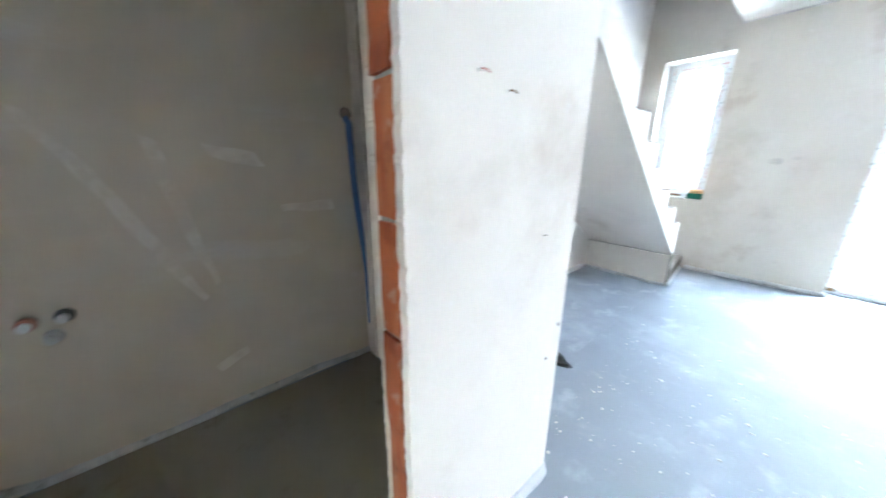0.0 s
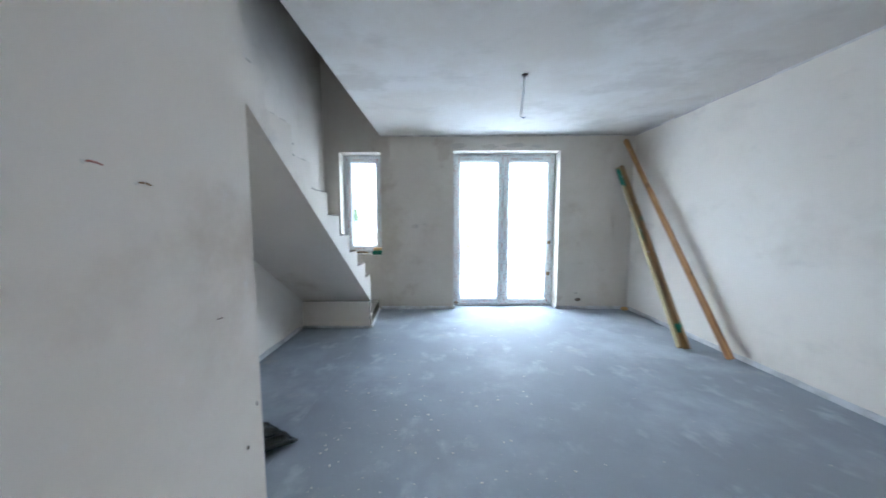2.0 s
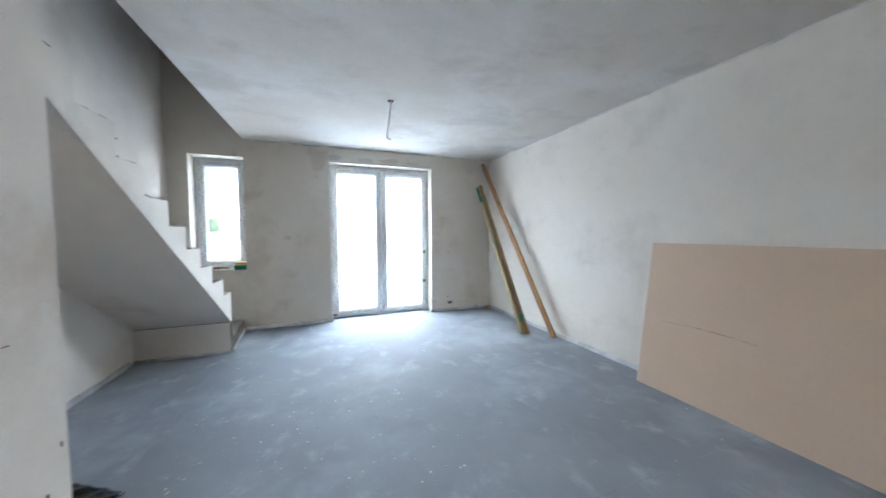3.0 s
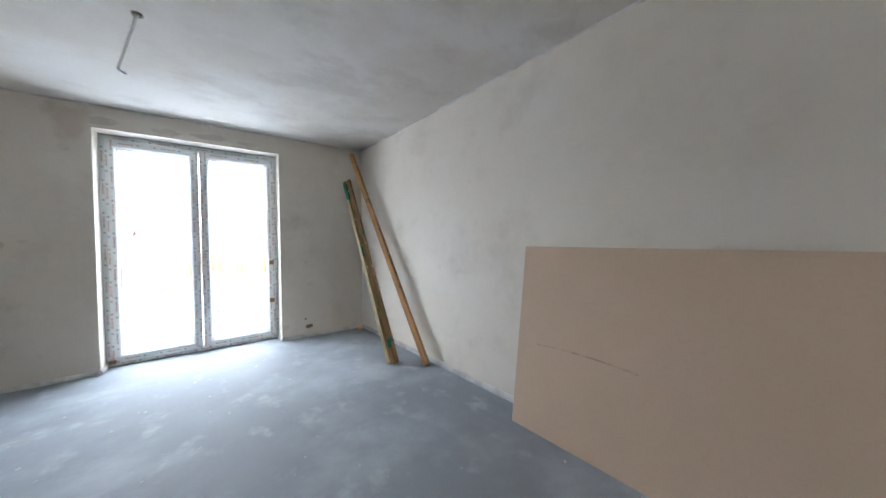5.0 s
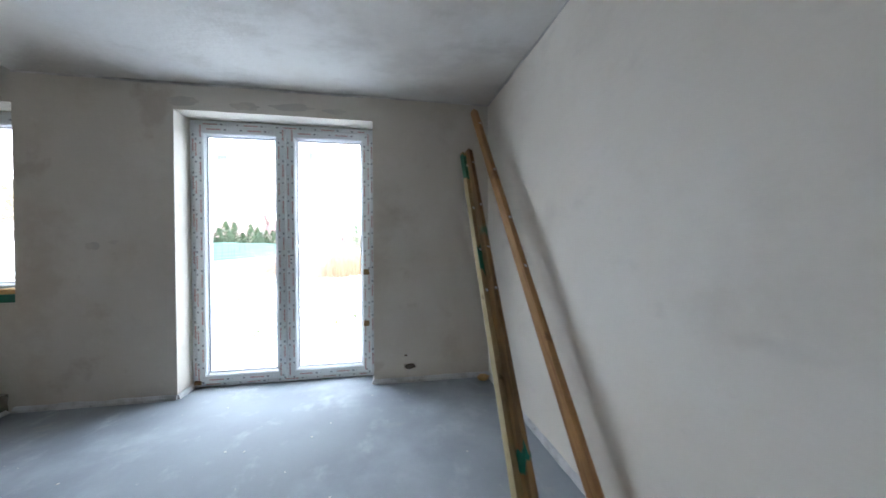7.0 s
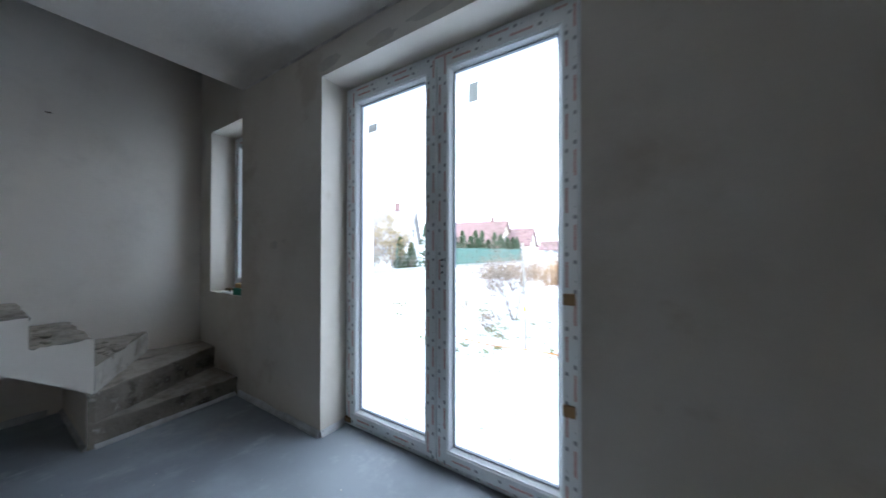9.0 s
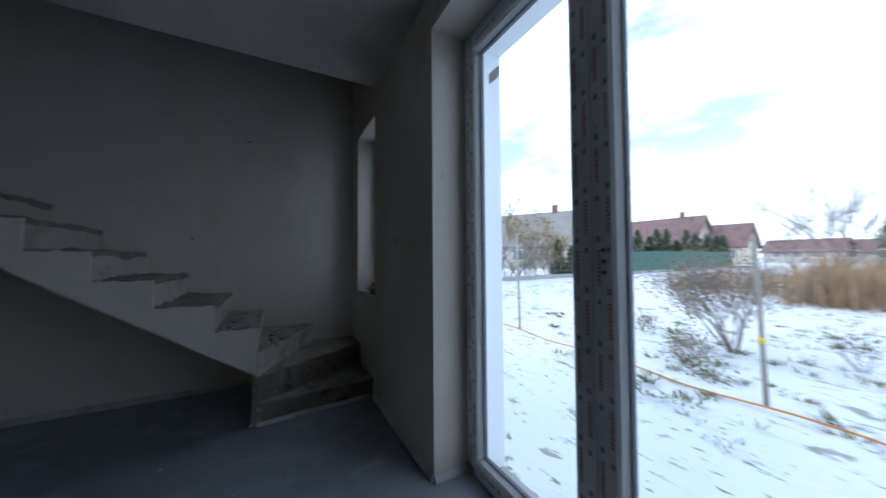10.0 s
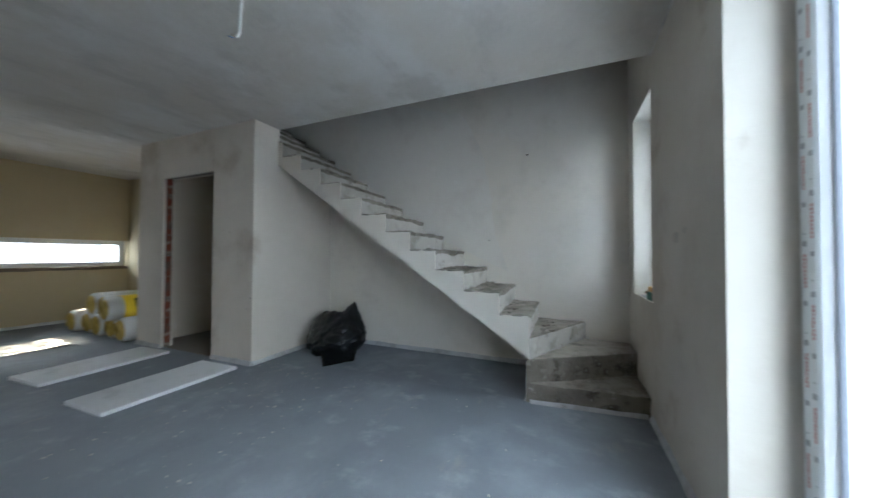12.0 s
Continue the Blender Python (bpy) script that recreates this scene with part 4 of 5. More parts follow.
# black sack under the stairs
def sack():
    bm = bmesh.new()
    bmesh.ops.create_icosphere(bm, subdivisions=5, radius=1)
    for v in bm.verts:
        c = v.co.copy()
        d, _ = noise.voronoi(c * 1.9 + Vector((3, 1, 0)))
        fold = math.exp(-9 * (d[1] - d[0]))
        d2, _ = noise.voronoi(c * 4.6 + Vector((0, 5, 2)))
        crease = math.exp(-10 * (d2[1] - d2[0]))
        r = 1 + 0.15 * noise.noise(c * 1.3 + Vector((4, 0, 0))) - 0.12 * fold + 0.05 * crease
        r += 0.12 * abs(noise.noise(c * 2.4 + Vector((9, 2, 0))))
        c = c * r
        c.x *= 0.30
        c.y *= 0.33
        c.z = c.z * 0.25 + 0.19
        east = max(0.0, c.x) / 0.36
        c.z *= 1 - 0.35 * min(1, east)
        # knotted ear and a second hump
        lift = max(0.0, 1 - Vector((c.x + 0.12, c.y - 0.15, 0)).length / 0.14)
        if c.z > 0.2:
            c.z += 0.15 * lift ** 1.3
        hump = max(0.0, 1 - Vector((c.x - 0.02, c.y + 0.15, 0)).length / 0.16)
        if c.z > 0.2:
            c.z += 0.07 * hump
        if c.z < 0.0:
            c.z = 0.001 * noise.noise(c * 30)
        v.co = c
    # the slack mouth of the sack lies out flat over the screed
    k, n = 18, 16
    edge_a, edge_b = Vector((0.47, 0.235, 0.006)), Vector((0.20, 0.40, 0.006))
    body_a, body_b = Vector((0.10, -0.20, 0.20)), Vector((-0.10, 0.24, 0.22))
    sheet = []
    for lift in (0.0, 0.006):
        rows = []
        for i in range(k + 1):
            row = []
            for m in range(n + 1):
                u, w = i / k, m / n
                p = edge_a.lerp(edge_b, u).lerp(body_a.lerp(body_b, u), w)
                p.z = 0.006 + 0.20 * w ** 1.6 + (0.012 + 0.05 * w) * abs(noise.noise(Vector((u * 4, w * 2, 1)))) + lift
                p += 0.012 * noise.noise_vector(Vector((u * 5, w * 5, 4))) * (1 if 0 < m else 0.6)
                p.z = max(p.z, 0.002 + lift)
                row.append(bm.verts.new(p))
            rows.append(row)
        sheet.append(rows)
    for rows in sheet:
        for a, b in zip(rows, rows[1:]):
            for m in range(n):
                bm.faces.new((a[m], b[m], b[m + 1], a[m + 1]))
    lo, hi = sheet
    rim = [(0, m) for m in range(n)] + [(i, n) for i in range(k)] + [(k, m) for m in range(n, 0, -1)] + [(i, 0) for i in range(k, 0, -1)]
    for (a, b), (c, d) in zip(rim, rim[1:] + rim[:1]):
        bm.faces.new((lo[a][b], lo[c][d], hi[c][d], hi[a][b]))
    ob = thing("rubbish_sack", bm, BLACK_FILM, "crumpled shiny black rubbish sack in the corner", "rubbish sack", smooth=True)
    ob.matrix_basis = pose(-1.46, 2.385, 0.0)


sack()

# ceiling cable
def hanging_cable():
    ob = empty("ceiling_cable", (0.543, 3.61, H), "bare white electric cable hanging from the ceiling", "cable")
    bm = bmesh.new()
    tube(bm, [(0, 0, 0), (-0.006, -0.02, -0.06), (-0.03, -0.07, -0.2), (-0.052, -0.115, -0.33), (-0.060, -0.128, -0.365), (-0.058, -0.135, -0.382), (-0.050, -0.14, -0.390)], 0.0065, 0.006, 8)
    part("cable_sheath", bm, CABLE_WHITE, ob, "", True)
    for d in (-0.008, 0.006):
        bm = bmesh.new()
        tube(bm, [(-0.050, -0.14 + d * 0.3, -0.390), (-0.040, -0.142 + d, -0.396), (-0.030, -0.142 + 2 * d, -0.394)], 0.0028, 0.0025, 6)
        part("wire_end", bm, PIPE_BLUE if d < 0 else BROWN, ob, "coloured wire end", True)
    bm = bmesh.new()
    tube(bm, [(0, 0, -0.012), (0, 0, 0.001)], 0.022, 0.026, 12)
    part("plaster_hole", bm, HOLE_DARK, ob, "dark rim where the cable leaves the plaster")


hanging_cable()

# wall outlets, nicks and cable ends
def chased_hole(name, at, size, normal, label):
    """A shallow irregular cavity knocked into the plaster, facing along normal ('x' or '-y')."""
    bm = bmesh.new()
    k = 14
    rim = []
    for i in range(k):
        a = 2 * math.pi * i / k
        r = 1 + 0.35 * noise.noise(Vector((math.cos(a) * 1.7 + at[0] * 9, math.sin(a) * 1.7, at[2] * 7)))
        rim.append((size[0] * r * math.cos(a), size[1] * r * math.sin(a)))
    outer = [bm.verts.new((u, 0.002, v)) for u, v in rim]
    inner_ = [bm.verts.new((u * 0.7, -0.0005, v * 0.7)) for u, v in rim]
    back = [bm.verts.new((u, -0.003, v)) for u, v in rim]
    bm.faces.new(inner_)
    for i in range(k):
        j = (i + 1) % k
        bm.faces.new((outer[i], outer[j], inner_[j], inner_[i]))
        bm.faces.new((back[i], back[j], outer[j], outer[i]))
    ob = thing(name, bm, HOLE_DARK, label, "wall hole", kind="structure")
    ob.matrix_basis = pose(*at, 0, 0, {"-y": 180, "x": -90}[normal])
    return ob


chased_hole("wall_hole", (1.84, NY - 0.001, 0.135), (0.045, 0.024), "-y", "small dark broken hole low in the plaster")
chased_hole("wall_hole", (1.80, NY - 0.001, 0.235), (0.014, 0.009), "-y", "small nick in the plaster")
chased_hole("wall_hole", (PX + 0.001, 1.755, 1.01), (0.010, 0.0014), "x", "short dark nick in the white plaster")
chased_hole("wall_hole", (PX + 0.001, 1.838, 0.568), (0.0025, 0.006), "x", "brown nick in the white plaster")
chased_hole("wall_hole", (PX + 0.001, 1.893, 0.68), (0.0015, 0.008), "x", "tiny nick by the corner")
chased_hole("wall_hole", (WX + 0.002, 4.49, 2.164), (0.016, 0.005), "x", "short dark slot in the stairwell plaster")
chased_hole("wall_hole", (WX + 0.002, 4.09, 1.28), (0.010, 0.005), "x", "short dark slot in the stairwell plaster")
for y, z, m in ((1.465, 1.378, PIPE_RED), (1.555, 1.352, BROWN)):
    e = empty("cable_end", (PX, y, z), "short cut cable end poking out of the plaster", "cable end", "cable ends in the white wall")
    bm = bmesh.new()
    tube(bm, [(-0.01, 0, 0), (0.004, 0.006, 0.002), (0.006, 0.016, 0.001), (0.006, 0.025, -0.002)], 0.0022, 0.0016, 6)
    part("wire", bm, m, e, "", True)
    bm = bmesh.new()
    tube(bm, [(-0.002, 0, 0), (0.0012, 0, 0)], 0.006, 0.0035, 10)
    part("plaster_rim", bm, CRUMB, e)
for y, z, m in ((0.512, 0.655, PIPE_RED), (0.60, 0.662, GASKET), (0.56, 0.592, PIPE_WHITE)):
    e = empty("water_outlet", (-1.95, y, z), "capped water pipe stub in the bathroom wall", "pipe stub", "pipe stubs in the bathroom wall")
    bm = bmesh.new()
    tube(bm, [(-0.01, 0, 0), (0.045, 0, 0)], 0.017, 0.016, 12)
    part("stub", bm, PIPE_WHITE, e, "white stub")
    bm = bmesh.new()
    tube(bm, [(0.001, 0, 0), (0.03, 0, 0.004)], 0.026, 0.022, 12)
    part("collar", bm, m, e, "coloured collar")
e = empty("blue_conduit", (-1.95, 1.727, 1.42), "blue corrugated conduit hanging from a hole", "conduit")
bm = bmesh.new()
tube(bm, [(-0.01, 0, 0.0), (0.03, 0.0, -0.03), (0.035, 0.0, -0.12), (0.035, 0.006, -0.35), (0.03, 0.028, -0.6), (0.03, 0.05, -0.85), (0.03, 0.055, -1.2)], 0.017, 0.017, 10)
part("hose", bm, PIPE_BLUE, e, "", True)
bm = bmesh.new()
tube(bm, [(-0.004, 0, 0.02), (0.004, 0, 0.02)], 0.035, 0.03, 12)
part("hole_rim", bm, HOLE_DARK, e, "dark knocked-out hole")

# polystyrene sheets on the floor
for at, turn, lab in (((-0.15, 1.64, 0), 1.5, "white polystyrene insulation sheet lying by the doorway"),
                      ((-0.185, 0.483, 0), 3.5, "white polystyrene insulation sheet lying on the screed")):
    bm = bmesh.new()
    box(bm, -0.475, 0.475, -0.25, 0.25, 0.001, 0.03)
    bevel(bm, 0.003)
    ob = thing("foam_sheet", bm, FOAM, lab, "foam sheet", "foam sheets on the floor")
    ob.matrix_basis = pose(*at, 0, 0, turn)

# insulation rolls in the kitchen
def wool_roll(y, z, x_front, length, r, label, banded=False, turn=0.0):
    ob = empty("insulation_roll", (x_front, y, z), label, "insulation roll", "stacked insulation rolls", turn=turn)
    bm = bmesh.new()
    k = 28
    prof = [(0.0, r * 0.80), (-0.015, r * 0.93), (-0.05, r)] + [(-length * t, r * (1 + 0.02 * math.sin(9 * t))) for t in (0.3, 0.6, 0.85)] + [(-length + 0.03, r * 0.98), (-length, r * 0.82)]
    rings = [[bm.verts.new((x, rr * math.cos(2 * math.pi * i / k) * (1 + 0.02 * noise.noise(Vector((x * 5, i, 0)))), rr * math.sin(2 * math.pi * i / k))) for i in range(k)] for x, rr in prof]
    for a, b in zip(rings, rings[1:]):
        for i in range(k):
            bm.faces.new((a[i], a[(i + 1) % k], b[(i + 1) % k], b[i]))
    bm.faces.new(rings[-1])
    part("wrapping", bm, ROLL_FILM, ob, "glossy clear wrapping", True)
    bm = bmesh.new()
    turns, steps = 3.6, 150
    pts = []
    for i in range(steps + 1):
        t = i / steps
        a = 2 * math.pi * turns * t
        rr = r * (0.10 + 0.74 * t)
        pts.append((rr * math.cos(a), rr * math.sin(a)))
    front = [bm.verts.new((0.0, u, v)) for u, v in pts]
    bump_ = [bm.verts.new((0.010, u * 0.94, v * 0.94)) for u, v in pts]
    for i in range(steps):
        bm.faces.new((front[i], front[i + 1], bump_[i + 1], bump_[i]))
    c = bm.verts.new((-0.006, 0, 0))
    ring = [bm.verts.new((-0.004, r * 0.84 * math.cos(2 * math.pi * i / k), r * 0.84 * math.sin(2 * math.pi * i / k))) for i in range(k)]
    for i in range(k):
        bm.faces.new((c, ring[i], ring[(i + 1) % k]))
    part("wool_end", bm, WOOL, ob, "yellow wound mineral wool end", True)
    if banded:
        bm = bmesh.new()
        a_ = [[bm.verts.new((x, r * 1.035 * math.cos(2 * math.pi * i / k), r * 1.035 * math.sin(2 * math.pi * i / k))) for i in range(k)] for x in (-0.14, -length + 0.06)]
        for i in range(k):
            bm.faces.new((a_[0][i], a_[0][(i + 1) % k], a_[1][(i + 1) % k], a_[1][i]))
        lb = part("label_band", bm, ROLL_LABEL, ob, "bright yellow printed band", True)
        for a0, a1 in ((0.15, 0.32), (0.40, 0.55), (0.62, 0.80)):
            for x0, x1 in ((-0.24, -0.29), (-0.32, -0.38), (-0.42, -0.47)):
                bm = bmesh.new()
                v = [bm.verts.new((x, r * 1.045 * math.cos(a), r * 1.045 * math.sin(a))) for x, a in ((x0, a0), (x1, a0), (x1, a1), (x0, a1))]
                bm.faces.new(v)
                part("black_print", bm, BLACK_INK, lb, "black bar of print")
    return ob


RR = 0.155
for i, (y, xf) in enumerate(((-1.73, -0.70), (-1.40, -0.74), (-1.04, -0.70), (-0.72, -0.72), (-0.38, -0.68))):
    wool_roll(y, RR, xf, 0.95, RR, "wrapped roll of yellow mineral wool in the bottom row")
for i, (y, xf, band) in enumerate(((-1.22, -0.72, False), (-0.86, -0.70, False), (-0.51, -0.58, True))):
    wool_roll(y, RR * 2.72, xf, 0.95, RR, "wrapped roll of yellow mineral wool on top of the stack", band)

# crumpled sheeting and a carton in the kitchen
bm = bmesh.new()
n_ = 26
grid = [[None] * (n_ + 1) for _ in range(n_ + 1)]
for i in range(n_ + 1):
    for j in range(n_ + 1):
        u, v = i / n_, j / n_
        p = Vector((-0.45 + 1.15 * u, -1.35 + 0.62 * v, 0))
        p.z = 0.004 + 0.035 * abs(noise.noise(p * 5)) + 0.015 * abs(noise.noise(p * 13))
        p.x += 0.05 * noise.noise(Vector((v * 4, 3, 0)))
        p.y += 0.06 * noise.noise(Vector((u * 4, 7, 0)))
        grid[i][j] = bm.verts.new(p)
for i in range(n_):
    for j in range(n_):
        bm.faces.new((grid[i][j], grid[i + 1][j], grid[i + 1][j + 1], grid[i][j + 1]))
ob = thing("plastic_sheet", bm, SHEETING, "crumpled translucent plastic sheet on the kitchen floor", "plastic sheet", smooth=True)
sol = ob.modifiers.new("thickness", "SOLIDIFY")
sol.thickness = 0.002
carton = empty("cardboard_carton", (0.10, -2.50, 0), "brown cardboard carton standing by the kitchen wall", "carton", turn=0)
bm = bmesh.new()
box(bm, -0.30, 0.30, -0.17, 0.17, 0.001, 0.50)
bevel(bm, 0.004)
part("carton_body", bm, BOARD_PAPER, carton, "plain brown board")
for s in (-1, 1):
    bm = bmesh.new()
    box(bm, -0.30, 0.30, (0.005 if s > 0 else -0.17), (0.17 if s > 0 else -0.005), 0.502, 0.507)
    part("carton_flap", bm, BOARD_PAPER, carton)

# things on the window sill
e = empty("sponge_float", (-1.115, 5.445, WB), "green plastering float with a beige sponge on the sill", "plastering float", turn=4)
bm = bmesh.new()
box(bm, -0.07, 0.07, -0.045, 0.075, 0.001, 0.062)
bevel(bm, 0.008)
part("float_body", bm, GREEN_PAINT, e, "green plastic body")
bm = bmesh.new()
box(bm, -0.055, 0.072, -0.04, 0.07, 0.063, 0.10)
bevel(bm, 0.006)
part("sponge_pad", bm, SPONGE, e, "beige sponge pad")
e = empty("steel_trowel", (-1.32, 5.45, WB), "flat worn trowel lying on the sill", "trowel", turn=2)
bm = bmesh.new()
box(bm, -0.13, 0.12, -0.04, 0.05, 0.001, 0.006)
bevel(bm, 0.001, 1)
part("blade", bm, FENCE_GREY, e, "grey steel blade")
bm = bmesh.new()
tube(bm, [(-0.10, 0.0, 0.03), (-0.03, 0.0, 0.036), (0.07, 0.0, 0.03)], 0.013, 0.011, 10)
part("grip", bm, BROWN, e, "brown wooden grip", True)
bm = bmesh.new()
tube(bm, [(-0.04, 0, 0.004), (-0.04, 0, 0.03)], 0.006, 0.006, 8)
part("tang", bm, GASKET, e)

# crumbs of plaster on the screed
rnd = random.Random(7)
crumb_meshes = []
for k in range(6):
    bm = bmesh.new()
    bmesh.ops.create_icosphere(bm, subdivisions=1, radius=0.5)
    for v in bm.verts:
        v.co *= 1 + 0.35 * noise.noise(v.co * 3 + Vector((k * 5, 0, 0)))
        v.co.z *= 0.5
    crumb_meshes.append(mesh_of(bm, "crumb", CRUMB))
bm = bmesh.new()
for _ in range(420):
    if rnd.random() < 0.55:
        x, y = -0.9 + 0.9 * rnd.random() ** 1.3 * 1.6, 1.95 + 1.3 * rnd.random()
    else:
        x, y = rnd.uniform(-0.9, 2.4), rnd.uniform(1.6, 5.2)
    s = 0.003 + 0.012 * rnd.random() ** 3
    src = crumb_meshes[rnd.randrange(6)]
    m = Matrix.Translation((x, y, s * 0.2)) @ Matrix.Rotation(rnd.uniform(0, 6.3), 4, "Z") @ Matrix.Diagonal((s * rnd.uniform(0.7, 1.6), s, s, 1))
    verts = [bm.verts.new(m @ v.co) for v in src.vertices]
    for p in src.polygons:
        bm.faces.new([verts[i] for i in p.vertices])
thing("plaster_crumbs", bm, CRUMB, "small pale plaster crumbs scattered on the screed", "rubble", kind="stuff")

# ---- outdoors ----
GZ = -0.2
xs = [-400, -200, -100, -60, -40, -28, -20] + [-16 + 0.3 * i for i in range(81)] + [12, 20, 40, 80, 200, 400]
ys = [-400, -150, -60, -30, -15, -5, 3] + [5.9 + 0.25 * i for i in range(100)] + [34, 40, 50, 70, 100, 200, 400]
bm = bmesh.new()
rows = []
for x in xs:
    row = []
    for y in ys:
        p = Vector((x, y, GZ))
        if 6 < y < 31 and -16 < x < 8.5:
            p.z += 0.05 * noise.noise(p * 0.6) + 0.035 * noise.noise(p * 2.1) - 0.02
        row.append(bm.verts.new(p))
    rows.append(row)
for a, b in zip(rows, rows[1:]):
    for j in range(len(ys) - 1):
        bm.faces.new((a[j], b[j], b[j + 1], a[j + 1]))
thing("ground", bm, SNOW, "garden ground under thin patchy snow", "ground", kind="structure", smooth=True)

rnd = random.Random(21)
bm = bmesh.new()
def blade(bm, p, h, lean, w, ang):
    d = Vector((math.cos(ang), math.sin(ang), 0))
    s = Vector((-d.y, d.x, 0)) * w
    a, b = bm.verts.new(p - s), bm.verts.new(p + s)
    c, e_ = bm.verts.new(p + d * lean * 0.4 + Vector((0, 0, h * 0.6)) + s * 0.7), bm.verts.new(p + d * lean * 0.4 + Vector((0, 0, h * 0.6)) - s * 0.7)
    t = bm.verts.new(p + d * lean + Vector((0, 0, h)))
    bm.faces.new((a, b, c, e_))
    bm.faces.new((e_, c, t))


for _ in range(1500):
    x, y = rnd.uniform(-10, 6), 7.4 + 15 * rnd.random() ** 1.25
    if noise.noise(Vector((x * 0.5, y * 0.5, 2))) < -0.1 or (y < 8.8 and rnd.random() < 0.75):
        continue
    for _ in range(rnd.randrange(3, 16)):
        a = rnd.uniform(0, 6.3)
        q = rnd.uniform(0, 0.16)
        blade(bm, Vector((x + q * math.cos(a), y + q * 0.6 * math.sin(a), GZ - 0.01)), rnd.uniform(0.02, 0.075), rnd.uniform(0.03, 0.12), 0.005, rnd.uniform(0, 6.3))
for _ in range(110):
    x, y = rnd.uniform(-4, 3.2), 7.7 + 5.5 * rnd.random()
    if x < -1 and rnd.random() < 0.6:
        continue
    size = rnd.uniform(0.06, 0.17)
    for _ in range(rnd.randrange(14, 40)):
        a = rnd.uniform(0, 6.3)
        q = size * rnd.random() ** 0.7
        blade(bm, Vector((x + q * math.cos(a), y + q * 0.7 * math.sin(a), GZ - 0.005)), rnd.uniform(0.02, 0.07), rnd.uniform(0.03, 0.10), 0.009, a + rnd.uniform(-0.6, 0.6))
thing("grass_tufts", bm, GRASS, "flattened winter grass showing through the snow", "grass", kind="stuff")
bm = bmesh.new()
for _ in range(5200):
    x, y = rnd.uniform(-5.5, 9), rnd.uniform(18, 24)
    if x < -1.5 and rnd.random() < 0.45:
        continue
    h = rnd.uniform(0.7, 1.5) * (1 + 0.3 * noise.noise(Vector((x, y, 0)))) * (0.75 if x < -1 else 1)
    blade(bm, Vector((x, y, GZ - 0.02)), h, rnd.uniform(0.05, 0.4), 0.014, rnd.uniform(0, 6.3))
for _ in range(3200):
    x, y = rnd.uniform(-1.6, 6), 16.4 + 3 * rnd.random()
    if noise.noise(Vector((x * 0.7, y * 0.7, 5))) < -0.12:
        continue
    blade(bm, Vector((x, y, GZ - 0.02)), rnd.uniform(0.8, 1.55) * (1 + 0.3 * noise.noise(Vector((x * 1.3, y, 0)))), rnd.uniform(0.05, 0.45), 0.012, rnd.uniform(0, 6.3))
thing("dry_reeds", bm, REED, "band of tall dry brown reeds beyond the snow", "reeds", kind="stuff")


def branch(bm, p, d, length, r, level, rng, tips, spread):
    pts = [p]
    q = p.copy()
    steps = 4
    for i in range(steps):
        d = (d + Vector((rng.uniform(-1, 1), rng.uniform(-1, 1), rng.uniform(-0.3, 0.6))) * 0.14).normalized()
        q = q + d * length / steps
        pts.append(q.copy())
    tube(bm, pts, r, r * 0.5, 5 if level else 4)
    tips.append((q.copy(), d.copy()))
    if level <= 0:
        return
    for k in range(rng.choice((3, 4)) if level > 1 else 3):
        t = rng.uniform(0.35, 1.0)
        base = pts[max(1, min(steps, round(t * steps)))]
        side = Vector((rng.uniform(-1, 1), rng.uniform(-1, 1), rng.uniform(-0.2, 0.7))).normalized()
        nd = (d + side * spread).normalized()
        branch(bm, base, nd, length * rng.uniform(0.5, 0.75), r * 0.52, level - 1, rng, tips, spread)


def tree(name, at, height, seed, label, stems=1, leaves=0, leaf_mat=None, radius=0.05, spread=0.9, category="tree", level=3, group=""):
    rng = random.Random(seed)
    ob = empty(name, at, label, category, group)
    bm, tips = bmesh.new(), []
    for s in range(stems):
        a = rng.uniform(0, 6.3)
        out_ = 0.0 if stems == 1 else rng.uniform(0.25, 0.8)
        d = Vector((math.cos(a) * out_, math.sin(a) * out_, 1)).normalized()
        branch(bm, Vector((0.03 * math.cos(a), 0.03 * math.sin(a), -0.05)), d, height * (0.5 if stems == 1 else rng.uniform(0.5, 0.7)), radius, level, rng, tips, spread)
    part("trunk", bm, BARK, ob, "bare grey-brown branches")
    if leaves:
        bm = bmesh.new()
        for _ in range(leaves):
            p, d = tips[rng.randrange(len(tips))]
            p = p + Vector((rng.uniform(-1, 1), rng.uniform(-1, 1), rng.uniform(-1, 1))) * 0.14
            s = rng.uniform(0.02, 0.05) * (1.5 if height > 3 else 1 if height > 1.4 else 0.55)
            u = Vector((rng.uniform(-1, 1), rng.uniform(-1, 1), rng.uniform(-1, 1))).normalized()
            w = u.orthogonal().normalized()
            v = [bm.verts.new(p + u * s), bm.verts.new(p + w * s * 0.5), bm.verts.new(p - u * s), bm.verts.new(p - w * s * 0.5)]
            bm.faces.new(v)
        part("crown", bm, leaf_mat, ob, "thin withered leaves")
    return ob


